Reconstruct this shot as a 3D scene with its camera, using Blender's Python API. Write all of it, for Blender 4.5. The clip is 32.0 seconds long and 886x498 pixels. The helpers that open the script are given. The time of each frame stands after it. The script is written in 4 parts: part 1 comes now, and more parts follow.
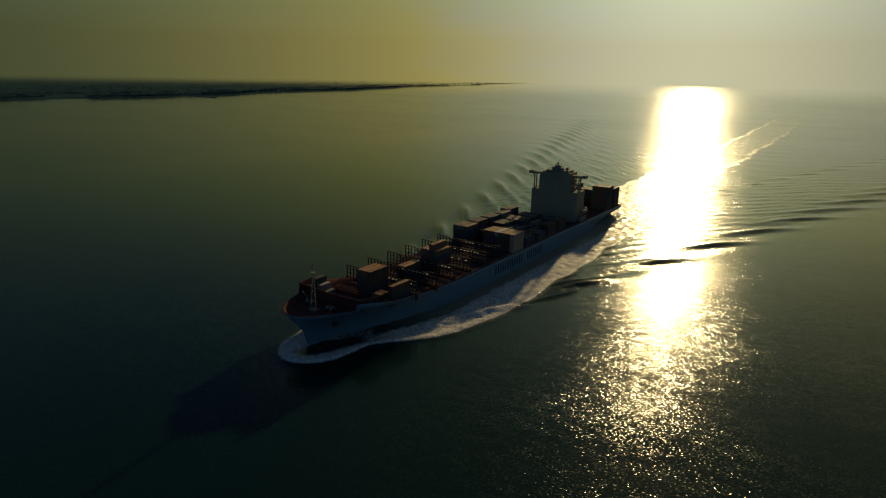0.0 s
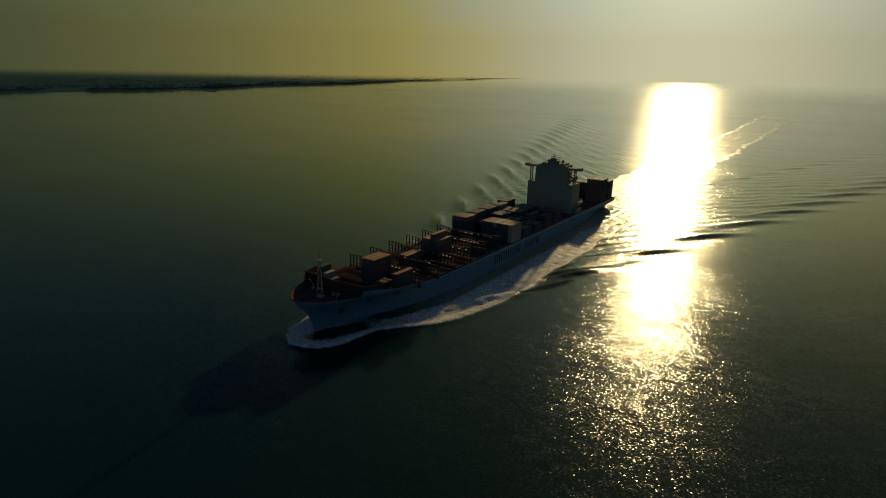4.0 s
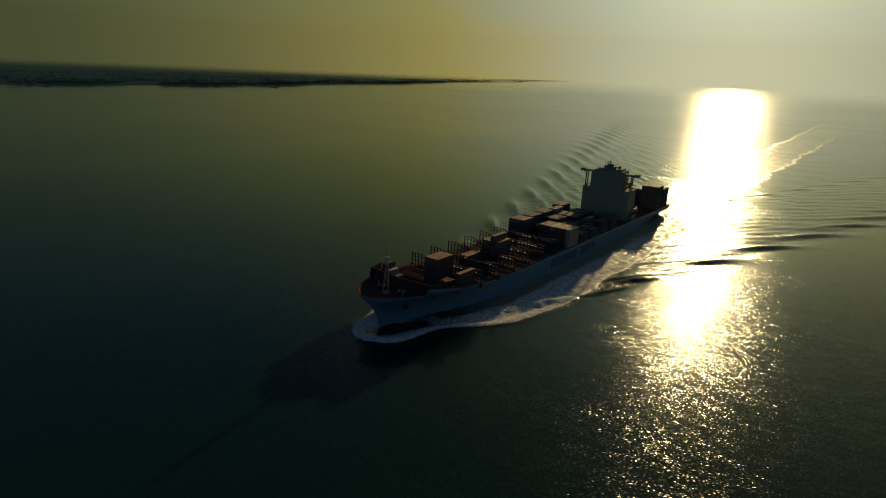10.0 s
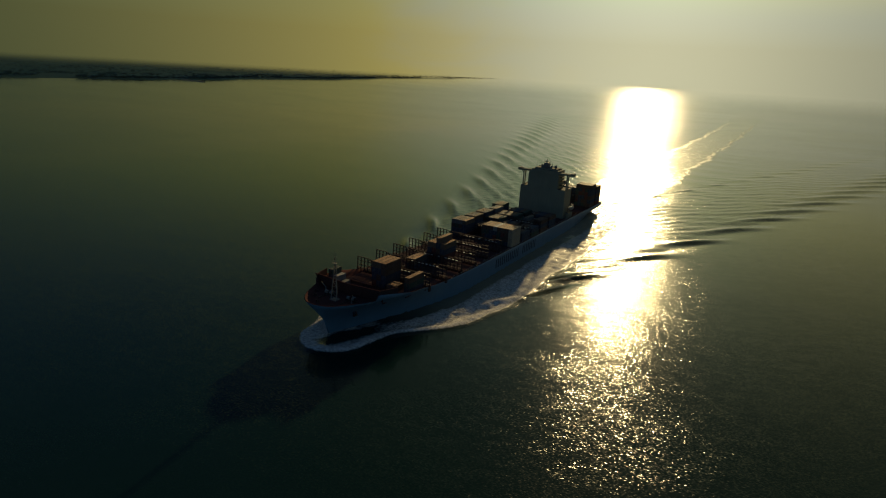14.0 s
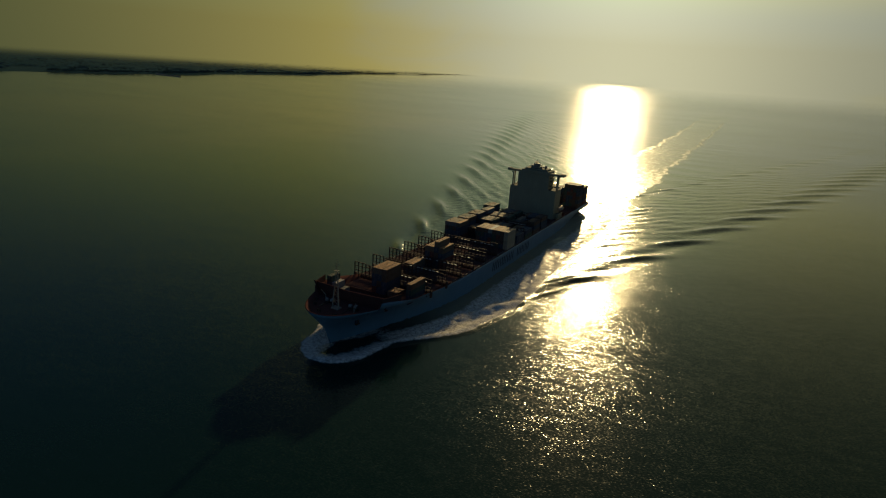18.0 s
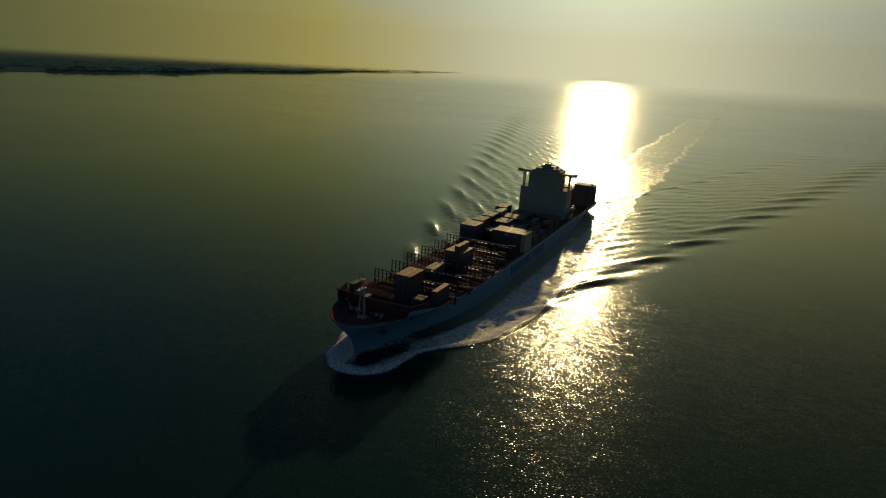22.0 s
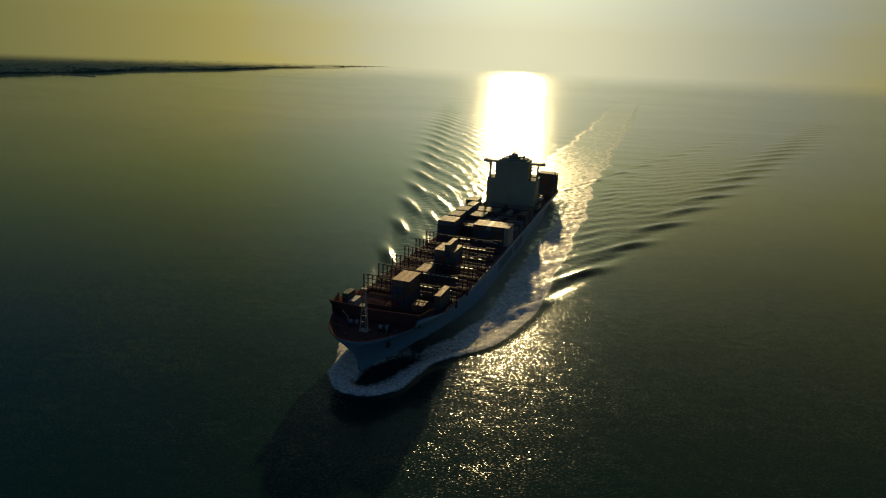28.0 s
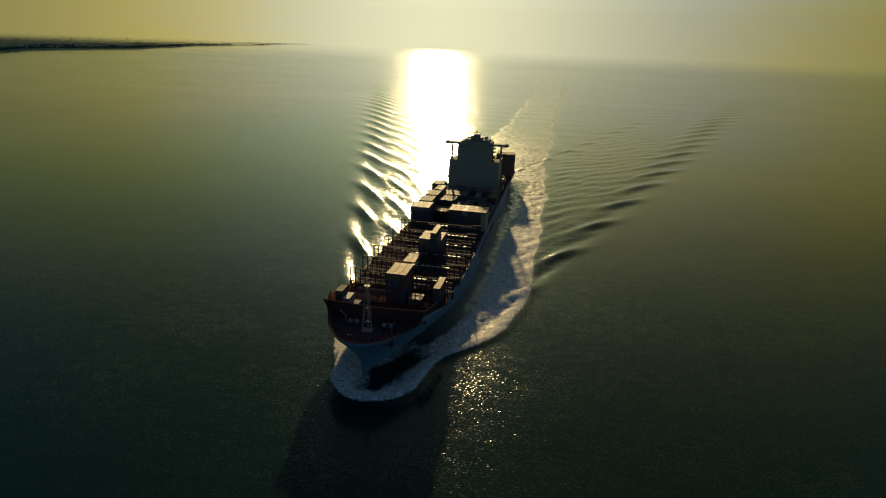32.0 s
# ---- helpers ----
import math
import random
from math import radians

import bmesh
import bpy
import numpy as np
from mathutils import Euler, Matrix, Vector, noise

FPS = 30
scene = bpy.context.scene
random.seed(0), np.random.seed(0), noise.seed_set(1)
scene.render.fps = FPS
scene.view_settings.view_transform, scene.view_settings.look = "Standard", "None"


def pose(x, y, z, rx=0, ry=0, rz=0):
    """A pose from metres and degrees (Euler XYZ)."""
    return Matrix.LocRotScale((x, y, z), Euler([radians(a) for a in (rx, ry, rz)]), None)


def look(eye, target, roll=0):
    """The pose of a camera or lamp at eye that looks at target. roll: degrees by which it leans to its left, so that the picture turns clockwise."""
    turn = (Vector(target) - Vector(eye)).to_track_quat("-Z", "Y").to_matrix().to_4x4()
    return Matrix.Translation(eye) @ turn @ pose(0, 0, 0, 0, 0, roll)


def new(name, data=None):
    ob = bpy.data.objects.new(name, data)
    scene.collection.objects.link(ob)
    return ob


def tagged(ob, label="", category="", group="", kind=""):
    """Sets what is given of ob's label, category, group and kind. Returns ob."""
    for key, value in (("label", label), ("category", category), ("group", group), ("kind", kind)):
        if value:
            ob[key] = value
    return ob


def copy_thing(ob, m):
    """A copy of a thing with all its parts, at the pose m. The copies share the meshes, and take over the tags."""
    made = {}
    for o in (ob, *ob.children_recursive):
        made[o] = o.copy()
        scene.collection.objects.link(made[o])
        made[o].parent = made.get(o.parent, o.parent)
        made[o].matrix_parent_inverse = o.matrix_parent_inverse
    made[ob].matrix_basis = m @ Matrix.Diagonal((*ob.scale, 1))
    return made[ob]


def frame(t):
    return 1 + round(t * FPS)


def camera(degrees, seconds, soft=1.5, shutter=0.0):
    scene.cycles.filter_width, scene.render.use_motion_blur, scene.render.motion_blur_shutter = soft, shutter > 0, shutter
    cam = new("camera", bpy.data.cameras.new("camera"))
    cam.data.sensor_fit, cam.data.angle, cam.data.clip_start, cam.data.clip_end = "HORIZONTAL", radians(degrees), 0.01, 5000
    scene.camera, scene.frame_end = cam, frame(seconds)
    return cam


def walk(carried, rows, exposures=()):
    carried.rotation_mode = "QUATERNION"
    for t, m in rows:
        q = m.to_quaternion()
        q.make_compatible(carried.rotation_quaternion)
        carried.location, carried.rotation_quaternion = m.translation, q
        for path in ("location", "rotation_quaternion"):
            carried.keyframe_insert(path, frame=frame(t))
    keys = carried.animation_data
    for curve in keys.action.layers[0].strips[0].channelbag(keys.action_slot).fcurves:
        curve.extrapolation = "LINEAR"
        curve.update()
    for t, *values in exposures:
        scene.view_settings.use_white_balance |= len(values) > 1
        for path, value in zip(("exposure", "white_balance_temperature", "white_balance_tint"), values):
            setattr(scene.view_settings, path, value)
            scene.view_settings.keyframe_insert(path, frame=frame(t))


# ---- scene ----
FOV = 74.26
KNOTS = 10.0          # the ship's way, metres a second, towards -y
START = 160.0         # where the stem meets the water at 0 s
SEA_LEVEL = -1.5


def ship_pose(t):
    """The ship's own axes: stem at the origin, the stern towards +y, port towards +x; trimmed by the stern."""
    return pose(0, START - KNOTS * t, 0, -0.5, 0, 0)


def drift(t):
    """What goes along with the ship but floats level."""
    return pose(0, START - KNOTS * t, SEA_LEVEL)


# seconds, the eye as seen from the moving stem (metres), yaw, pitch and roll (degrees)
PATH = [
    (0, 166.10, -147.25, 103.56, 34.400, -16.295, 1.030),
    (0.5, 165.23, -147.80, 103.18, 34.258, -16.368, 1.162),
    (1, 164.63, -148.64, 102.84, 34.013, -16.475, 1.286),
    (1.5, 164.44, -149.75, 102.57, 33.783, -16.535, 1.282),
    (2, 164.63, -151.12, 102.38, 33.462, -16.600, 1.380),
    (2.5, 165.10, -152.43, 102.28, 33.384, -16.658, 1.334),
    (3, 165.54, -153.63, 102.27, 33.403, -16.699, 1.303),
    (3.5, 165.71, -154.76, 102.32, 33.352, -16.710, 1.303),
    (5.5, 164.91, -159.78, 102.73, 34.384, -16.808, 1.319),
    (6, 164.40, -160.82, 102.81, 35.007, -16.842, 1.274),
    (6.5, 163.41, -161.86, 102.86, 35.479, -16.884, 1.373),
    (7, 162.31, -162.84, 102.89, 36.016, -16.905, 1.563),
    (7.5, 161.39, -163.62, 102.94, 36.126, -16.926, 1.835),
    (8, 160.67, -164.41, 103.00, 36.611, -16.908, 1.909),
    (8.5, 160.06, -165.09, 103.07, 37.124, -16.875, 2.019),
    (9, 159.40, -165.73, 103.16, 37.754, -16.856, 2.073),
    (9.5, 158.49, -166.29, 103.27, 38.028, -16.857, 2.441),
    (10, 157.64, -166.51, 103.43, 36.980, -16.803, 2.473),
    (10.5, 156.81, -166.71, 103.61, 35.777, -16.803, 2.679),
    (11, 155.97, -167.08, 103.81, 34.995, -16.796, 2.779),
    (11.5, 155.10, -167.43, 104.02, 34.388, -16.810, 2.948),
    (12, 154.17, -167.72, 104.27, 33.781, -16.802, 3.091),
    (12.5, 153.09, -167.93, 104.54, 32.925, -16.822, 3.115),
    (13, 151.87, -168.22, 104.82, 31.856, -16.810, 3.125),
    (13.5, 150.46, -168.39, 105.11, 30.797, -16.815, 3.278),
    (14, 148.87, -168.52, 105.39, 29.782, -16.830, 3.287),
    (14.5, 147.08, -168.58, 105.63, 28.963, -16.871, 3.383),
    (16.5, 139.56, -168.80, 106.40, 27.281, -16.906, 3.616),
    (17, 137.59, -168.92, 106.51, 27.113, -16.948, 3.681),
    (17.5, 135.53, -169.06, 106.54, 26.919, -16.983, 3.773),
    (18, 133.38, -169.16, 106.50, 26.788, -17.014, 3.788),
    (18.5, 131.21, -169.25, 106.44, 26.655, -17.010, 3.850),
    (19, 129.13, -169.37, 106.44, 26.597, -17.004, 3.702),
    (19.5, 127.41, -169.28, 106.60, 26.544, -17.091, 3.784),
    (20, 125.66, -169.25, 106.80, 26.553, -17.130, 3.681),
    (20.5, 123.77, -169.39, 106.97, 26.503, -17.202, 3.811),
    (21, 121.69, -169.69, 107.09, 26.514, -17.241, 3.680),
    (21.5, 119.53, -169.79, 107.14, 26.255, -17.245, 3.774),
    (22, 117.27, -169.83, 107.13, 25.801, -17.189, 3.453),
    (22.5, 115.03, -169.89, 107.08, 25.301, -17.213, 3.510),
    (23, 112.87, -170.00, 107.06, 24.832, -17.169, 3.323),
    (23.5, 111.10, -169.83, 107.17, 24.529, -17.209, 3.246),
    (24, 109.32, -169.67, 107.23, 24.242, -17.203, 3.052),
    (24.5, 107.25, -169.46, 107.15, 23.904, -17.167, 3.001),
    (25, 104.64, -169.14, 106.84, 23.692, -17.103, 2.771),
    (25.5, 101.55, -168.50, 106.27, 23.532, -17.071, 2.768),
    (27.5, 87.17, -164.34, 103.08, 21.120, -17.367, 2.170),
    (28, 83.71, -163.49, 102.37, 18.459, -17.413, 2.196),
    (28.5, 80.79, -162.88, 101.70, 16.860, -17.492, 1.813),
    (29, 77.96, -162.28, 101.20, 15.378, -17.595, 1.646),
    (29.5, 74.95, -161.94, 100.86, 14.078, -17.742, 1.401),
    (30, 71.67, -161.68, 100.70, 13.120, -17.944, 1.275),
    (30.5, 68.13, -161.30, 100.70, 12.596, -18.141, 1.374),
    (31, 64.22, -160.85, 100.83, 12.304, -18.432, 1.593),
    (31.5, 59.94, -160.09, 101.13, 12.080, -18.732, 1.800),
    (32, 55.31, -159.14, 101.55, 10.845, -19.098, 2.337),
]


def eye_pose(t, x, y, z, yaw, pitch, roll):
    return pose(x, y + START - KNOTS * t, z, 0, 0, yaw) @ pose(0, 0, 0, 90 + pitch) @ pose(0, 0, 0, 0, 0, roll)


cam = camera(FOV, 32.0, soft=1.2)
walk(cam, [(row[0], eye_pose(*row)) for row in PATH], exposures=[(0.0, -0.33, 6000, -20), (13.0, -0.30, 6000, -20), (21.0, -0.15, 6000, -20), (29.0, 0.16, 6000, -20), (32.0, 0.22, 6000, -20)])

# ---- light ----
SUN_AZ, SUN_EL = 12.1, 14.9      # degrees to the left of +y, degrees above the horizon

world = bpy.data.worlds.new("sky")
scene.world = world
world.use_nodes = True
wn, wl = world.node_tree.nodes, world.node_tree.links
wn.clear()
sky = wn.new("ShaderNodeTexSky")
sky.sky_type = "NISHITA"
sky.sun_disc = False
sky.sun_elevation = radians(SUN_EL)
sky.sun_rotation = radians(-SUN_AZ)
sky.altitude = 0
sky.air_density = 0.9
sky.dust_density = 3.2
sky.ozone_density = 1.0
sky_gain = wn.new("ShaderNodeBackground")
sky_gain.inputs["Strength"].default_value = 0.070
sky_out = wn.new("ShaderNodeOutputWorld")
haze = wn.new("ShaderNodeGamma")     # thin haze evens the sky out
haze.inputs["Gamma"].default_value = 0.6
wl.new(sky.outputs["Color"], haze.inputs["Color"])
tone = wn.new("ShaderNodeHueSaturation")
tone.inputs["Saturation"].default_value = 1.08
wl.new(haze.outputs["Color"], tone.inputs["Color"])

# a pale aureole about the sun; away from it the haze low in the sky is olive
sun_way = Vector((-math.sin(radians(SUN_AZ)) * math.cos(radians(SUN_EL)), math.cos(radians(SUN_AZ)) * math.cos(radians(SUN_EL)), math.sin(radians(SUN_EL))))
sight = wn.new("ShaderNodeTexCoord").outputs["Generated"]


def spread(value, low, high):
    node = wn.new("ShaderNodeMapRange")
    node.interpolation_type = "SMOOTHSTEP"
    node.inputs["From Min"].default_value, node.inputs["From Max"].default_value = low, high
    wl.new(value, node.inputs["Value"])
    return node.outputs["Result"]


def blend(fac, a, b, how="MIX"):
    node = wn.new("ShaderNodeMixRGB")
    node.blend_type = how
    for socket, value in zip(node.inputs, (fac, a, b)):
        if hasattr(value, "is_linked"):
            wl.new(value, socket)
        else:
            socket.default_value = (*value, 1.0) if isinstance(value, tuple) else value
    return node.outputs["Color"]


nearness = wn.new("ShaderNodeVectorMath")
nearness.operation = "DOT_PRODUCT"
nearness.inputs[1].default_value = sun_way
wl.new(sight, nearness.inputs[0])
height = wn.new("ShaderNodeSeparateXYZ")
wl.new(sight, height.inputs[0])
# thin cloud frays the aureole's edge
wisps = wn.new("ShaderNodeTexNoise")
wisps.inputs["Scale"].default_value, wisps.inputs["Detail"].default_value, wisps.inputs["Distortion"].default_value = 5.0, 4.0, 0.6
drawn = wn.new("ShaderNodeMapping")
drawn.inputs["Scale"].default_value = (1.0, 1.0, 3.0)
wl.new(sight, drawn.inputs["Vector"])
wl.new(drawn.outputs["Vector"], wisps.inputs["Vector"])
fray = wn.new("ShaderNodeMath")
fray.operation = "SUBTRACT"
fray.inputs[1].default_value = 0.5
wl.new(wisps.outputs["Fac"], fray.inputs[0])
aureole = wn.new("ShaderNodeMath")
aureole.operation = "MULTIPLY_ADD"
aureole.inputs[1].default_value = 0.10
wl.new(fray.outputs["Value"], aureole.inputs[0])
pale_way = Vector((-math.sin(radians(SUN_AZ - 5)) * math.cos(radians(SUN_EL)), math.cos(radians(SUN_AZ - 5)) * math.cos(radians(SUN_EL)), math.sin(radians(SUN_EL))))
brightest = wn.new("ShaderNodeVectorMath")
brightest.operation = "DOT_PRODUCT"
brightest.inputs[1].default_value = pale_way
wl.new(sight, brightest.inputs[0])
wl.new(brightest.outputs["Value"], aureole.inputs[2])
low_haze = blend(spread(nearness.outputs["Value"], -0.1, 0.5), (0.88, 1.06, 1.42), (0.66, 0.63, 0.37))
low_haze = blend(spread(nearness.outputs["Value"], 0.47, 0.84), low_haze, (1.03, 0.87, 0.45))
low_haze = blend(spread(aureole.outputs["Value"], 0.83, 0.95), low_haze, (0.87, 0.85, 0.97))
# the haze fills the lowest strip of the sky evenly
above = wn.new("ShaderNodeMath")
above.operation = "MAXIMUM"
above.inputs[1].default_value = 0.055
wl.new(height.outputs["Z"], above.inputs[0])
level = wn.new("ShaderNodeCombineXYZ")
for axis in ("X", "Y"):
    wl.new(height.outputs[axis], level.inputs[axis])
wl.new(above.outputs["Value"], level.inputs["Z"])
wl.new(level.outputs["Vector"], sky.inputs["Vector"])
over_sun = wn.new("ShaderNodeMath")
over_sun.operation = "MULTIPLY"
wl.new(spread(height.outputs["Z"], 0.085, 0.19), over_sun.inputs[0])
wl.new(spread(nearness.outputs["Value"], 0.35, 0.85), over_sun.inputs[1])
# greener over the land, more golden over the open water
openness = wn.new("ShaderNodeVectorMath")
openness.operation = "DOT_PRODUCT"
openness.inputs[1].default_value = (math.cos(radians(SUN_AZ)), math.sin(radians(SUN_AZ)), 0.0)
wl.new(sight, openness.inputs[0])
seaward = spread(openness.outputs["Value"], -0.05, 0.38)
low_haze = blend(over_sun.outputs["Value"], low_haze, blend(seaward, (1.10, 1.25, 0.80), (1.60, 1.41, 0.65)), "MULTIPLY")
high_up = wn.new("ShaderNodeMath")     # the glow about the sun reaches high
high_up.operation = "MULTIPLY"
wl.new(spread(height.outputs["Z"], 0.11, 0.48), high_up.inputs[0])
glow = wn.new("ShaderNodeMath")
glow.operation = "MULTIPLY_ADD"
wl.new(spread(brightest.outputs["Value"], 0.62, 0.95), glow.inputs[0])
glow.inputs[1].default_value, glow.inputs[2].default_value = -0.6, 1.0
warm = wn.new("ShaderNodeMath")
warm.operation = "MULTIPLY_ADD"
wl.new(seaward, warm.inputs[0])
warm.inputs[1].default_value = -0.15
wl.new(glow.outputs["Value"], warm.inputs[2])
wl.new(warm.outputs["Value"], high_up.inputs[1])
veil = blend(high_up.outputs["Value"], low_haze, (0.39, 0.57, 1.12))
wl.new(blend(1.0, tone.outputs["Color"], veil, "MULTIPLY"), sky_gain.inputs["Color"])
wl.new(sky_gain.outputs["Background"], sky_out.inputs["Surface"])

sun_data = bpy.data.lights.new("sun", "SUN")
sun_data.energy = 4.9
sun_data.angle = radians(1.5)
sun_data.color = (1.0, 0.61, 0.31)
sun = new("sun", sun_data)
sun.matrix_world = look((0, 0, 400), Vector((0, 0, 400)) - sun_way)


# ---- materials ----
class Nodes:
    """A short hand for building a material's node tree."""

    def __init__(self, name):
        self.mat = bpy.data.materials.new(name)
        self.mat.use_nodes = True
        self.n, self.l = self.mat.node_tree.nodes, self.mat.node_tree.links
        self.bsdf = self.n["Principled BSDF"]

    def set(self, **values):
        for key, value in values.items():
            self.put(self.bsdf, key.replace("_", " "), value)
        return self

    def put(self, node, key, value):
        if hasattr(value, "is_linked"):
            self.l.new(value, node.inputs[key])
        else:
            node.inputs[key].default_value = value

    def place(self, world=False):
        if world:
            return self.n.new("ShaderNodeNewGeometry").outputs["Position"]
        return self.n.new("ShaderNodeTexCoord").outputs["Object"]

    def stretch(self, vector, scale):
        node = self.n.new("ShaderNodeMapping")
        self.put(node, "Vector", vector)
        node.inputs["Scale"].default_value = scale
        return node.outputs["Vector"]

    def noise(self, vector, scale, detail=3.0, rough=0.5, warp=0.0):
        node = self.n.new("ShaderNodeTexNoise")
        self.put(node, "Vector", vector)
        node.inputs["Scale"].default_value = scale
        node.inputs["Detail"].default_value = detail
        node.inputs["Roughness"].default_value = rough
        node.inputs["Distortion"].default_value = warp
        return node.outputs["Fac"]

    def ramp(self, fac, *stops):
        node = self.n.new("ShaderNodeValToRGB")
        self.put(node, "Fac", fac)
        e = node.color_ramp.elements
        e[0].position, e[1].position = stops[0][0], stops[-1][0]
        for k, (at, col) in enumerate(stops[1:-1]):
            e.new(at)
        for el, (at, col) in zip(e, stops):
            el.color = (*col, 1.0) if isinstance(col, (tuple, list)) else (col, col, col, 1.0)
        return node.outputs["Color"]

    def math(self, how, a, b=0.0, clamp=False):
        node = self.n.new("ShaderNodeMath")
        node.operation, node.use_clamp = how, clamp
        for socket, value in zip(node.inputs, (a, b)):
            if hasattr(value, "is_linked"):
                self.l.new(value, socket)
            else:
                socket.default_value = value
        return node.outputs["Value"]

    def mix(self, fac, a, b, how="MIX"):
        node = self.n.new("ShaderNodeMix")
        node.data_type, node.blend_type = "RGBA", how
        for key, value in (("Factor", fac), ("A", a), ("B", b)):
            socket = next(s for s in node.inputs if s.name == key and s.type == ("VALUE" if key == "Factor" else "RGBA"))
            if hasattr(value, "is_linked"):
                self.l.new(value, socket)
            else:
                socket.default_value = (*value, 1.0) if isinstance(value, tuple) else value
        return next(s for s in node.outputs if s.type == "RGBA")

    def bump(self, height, strength=1.0, distance=1.0, normal=None):
        node = self.n.new("ShaderNodeBump")
        node.inputs["Strength"].default_value = strength
        node.inputs["Distance"].default_value = distance
        self.put(node, "Height", height)
        if normal is not None:
            self.put(node, "Normal", normal)
        return node.outputs["Normal"]

    def random(self):
        return self.n.new("ShaderNodeObjectInfo").outputs["Random"]

    def value(self, name):
        node = self.n.new("ShaderNodeAttribute")
        node.attribute_name = name
        return node.outputs["Fac"]


HUB = Vector((115.0, -160.0, 0.0))      # the middle of the sheet of water
WATER = (0.0040, 0.0134, 0.0122)
FOAM = (0.62, 0.60, 0.56)


def vector(m, how, a, b):
    node = m.n.new("ShaderNodeVectorMath")
    node.operation = how
    for socket, value in zip(node.inputs, (a, b)):
        if value is None:
            continue
        if hasattr(value, "is_linked"):
            m.l.new(value, socket)
        else:
            socket.default_value = value
    return node.outputs["Vector"]


# the waves by size: how many to the metre, how steep across and along the wind, octaves
WAVES = ((0.05, 0.05, 0.08, 1.0), (0.33, 0.13, 0.17, 1.0), (2.6, 0.55, 0.60, 0.6))


def wave_normal(m, at, normal):
    """Wind waves as slopes, normally spread; the wind blows with the light, so the crests lie across it."""
    turned = m.n.new("ShaderNodeMapping")
    m.put(turned, "Vector", at)
    turned.inputs["Rotation"].default_value = (0, 0, radians(-SUN_AZ))
    gusts = m.math("ADD", m.math("MULTIPLY", m.noise(m.stretch(turned.outputs["Vector"], (0.5, 1.0, 1.0)), 0.021, 3.0, 0.6, 0.5), 1.9), 0.05)
    c, d = math.cos(radians(SUN_AZ)), math.sin(radians(SUN_AZ))
    for scale, across, along, detail in WAVES:
        field = m.n.new("ShaderNodeTexNoise")
        m.put(field, "Vector", m.stretch(turned.outputs["Vector"], (0.5, 1.0, 1.0)))
        field.inputs["Scale"].default_value = scale
        field.inputs["Detail"].default_value = detail
        split = m.n.new("ShaderNodeSeparateColor")
        m.put(split, "Color", field.outputs["Color"])
        side = m.math("MULTIPLY", m.math("MULTIPLY", m.math("SUBTRACT", split.outputs["Red"], 0.5), across), gusts)
        fore = m.math("MULTIPLY", m.math("MULTIPLY", m.math("SUBTRACT", split.outputs["Green"], 0.5), along), gusts)
        tilt = m.n.new("ShaderNodeCombineXYZ")
        m.put(tilt, "X", m.math("SUBTRACT", m.math("MULTIPLY", side, c), m.math("MULTIPLY", fore, d)))
        m.put(tilt, "Y", m.math("ADD", m.math("MULTIPLY", side, d), m.math("MULTIPLY", fore, c)))
        normal = vector(m, "ADD", normal, tilt.outputs["Vector"])
    return vector(m, "NORMALIZE", normal, None)


def haze_alpha(m, at, near, far, least):
    """Haze put into the alpha: how much of a far surface is left between the two distances from the sheet's middle."""
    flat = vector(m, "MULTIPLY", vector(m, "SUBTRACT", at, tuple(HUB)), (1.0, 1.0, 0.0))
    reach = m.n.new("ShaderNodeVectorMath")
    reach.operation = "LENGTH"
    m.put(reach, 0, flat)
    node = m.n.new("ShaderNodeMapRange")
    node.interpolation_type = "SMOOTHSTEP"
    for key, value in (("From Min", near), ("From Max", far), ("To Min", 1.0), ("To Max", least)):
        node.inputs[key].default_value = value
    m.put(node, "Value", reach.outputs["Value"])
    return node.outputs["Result"]


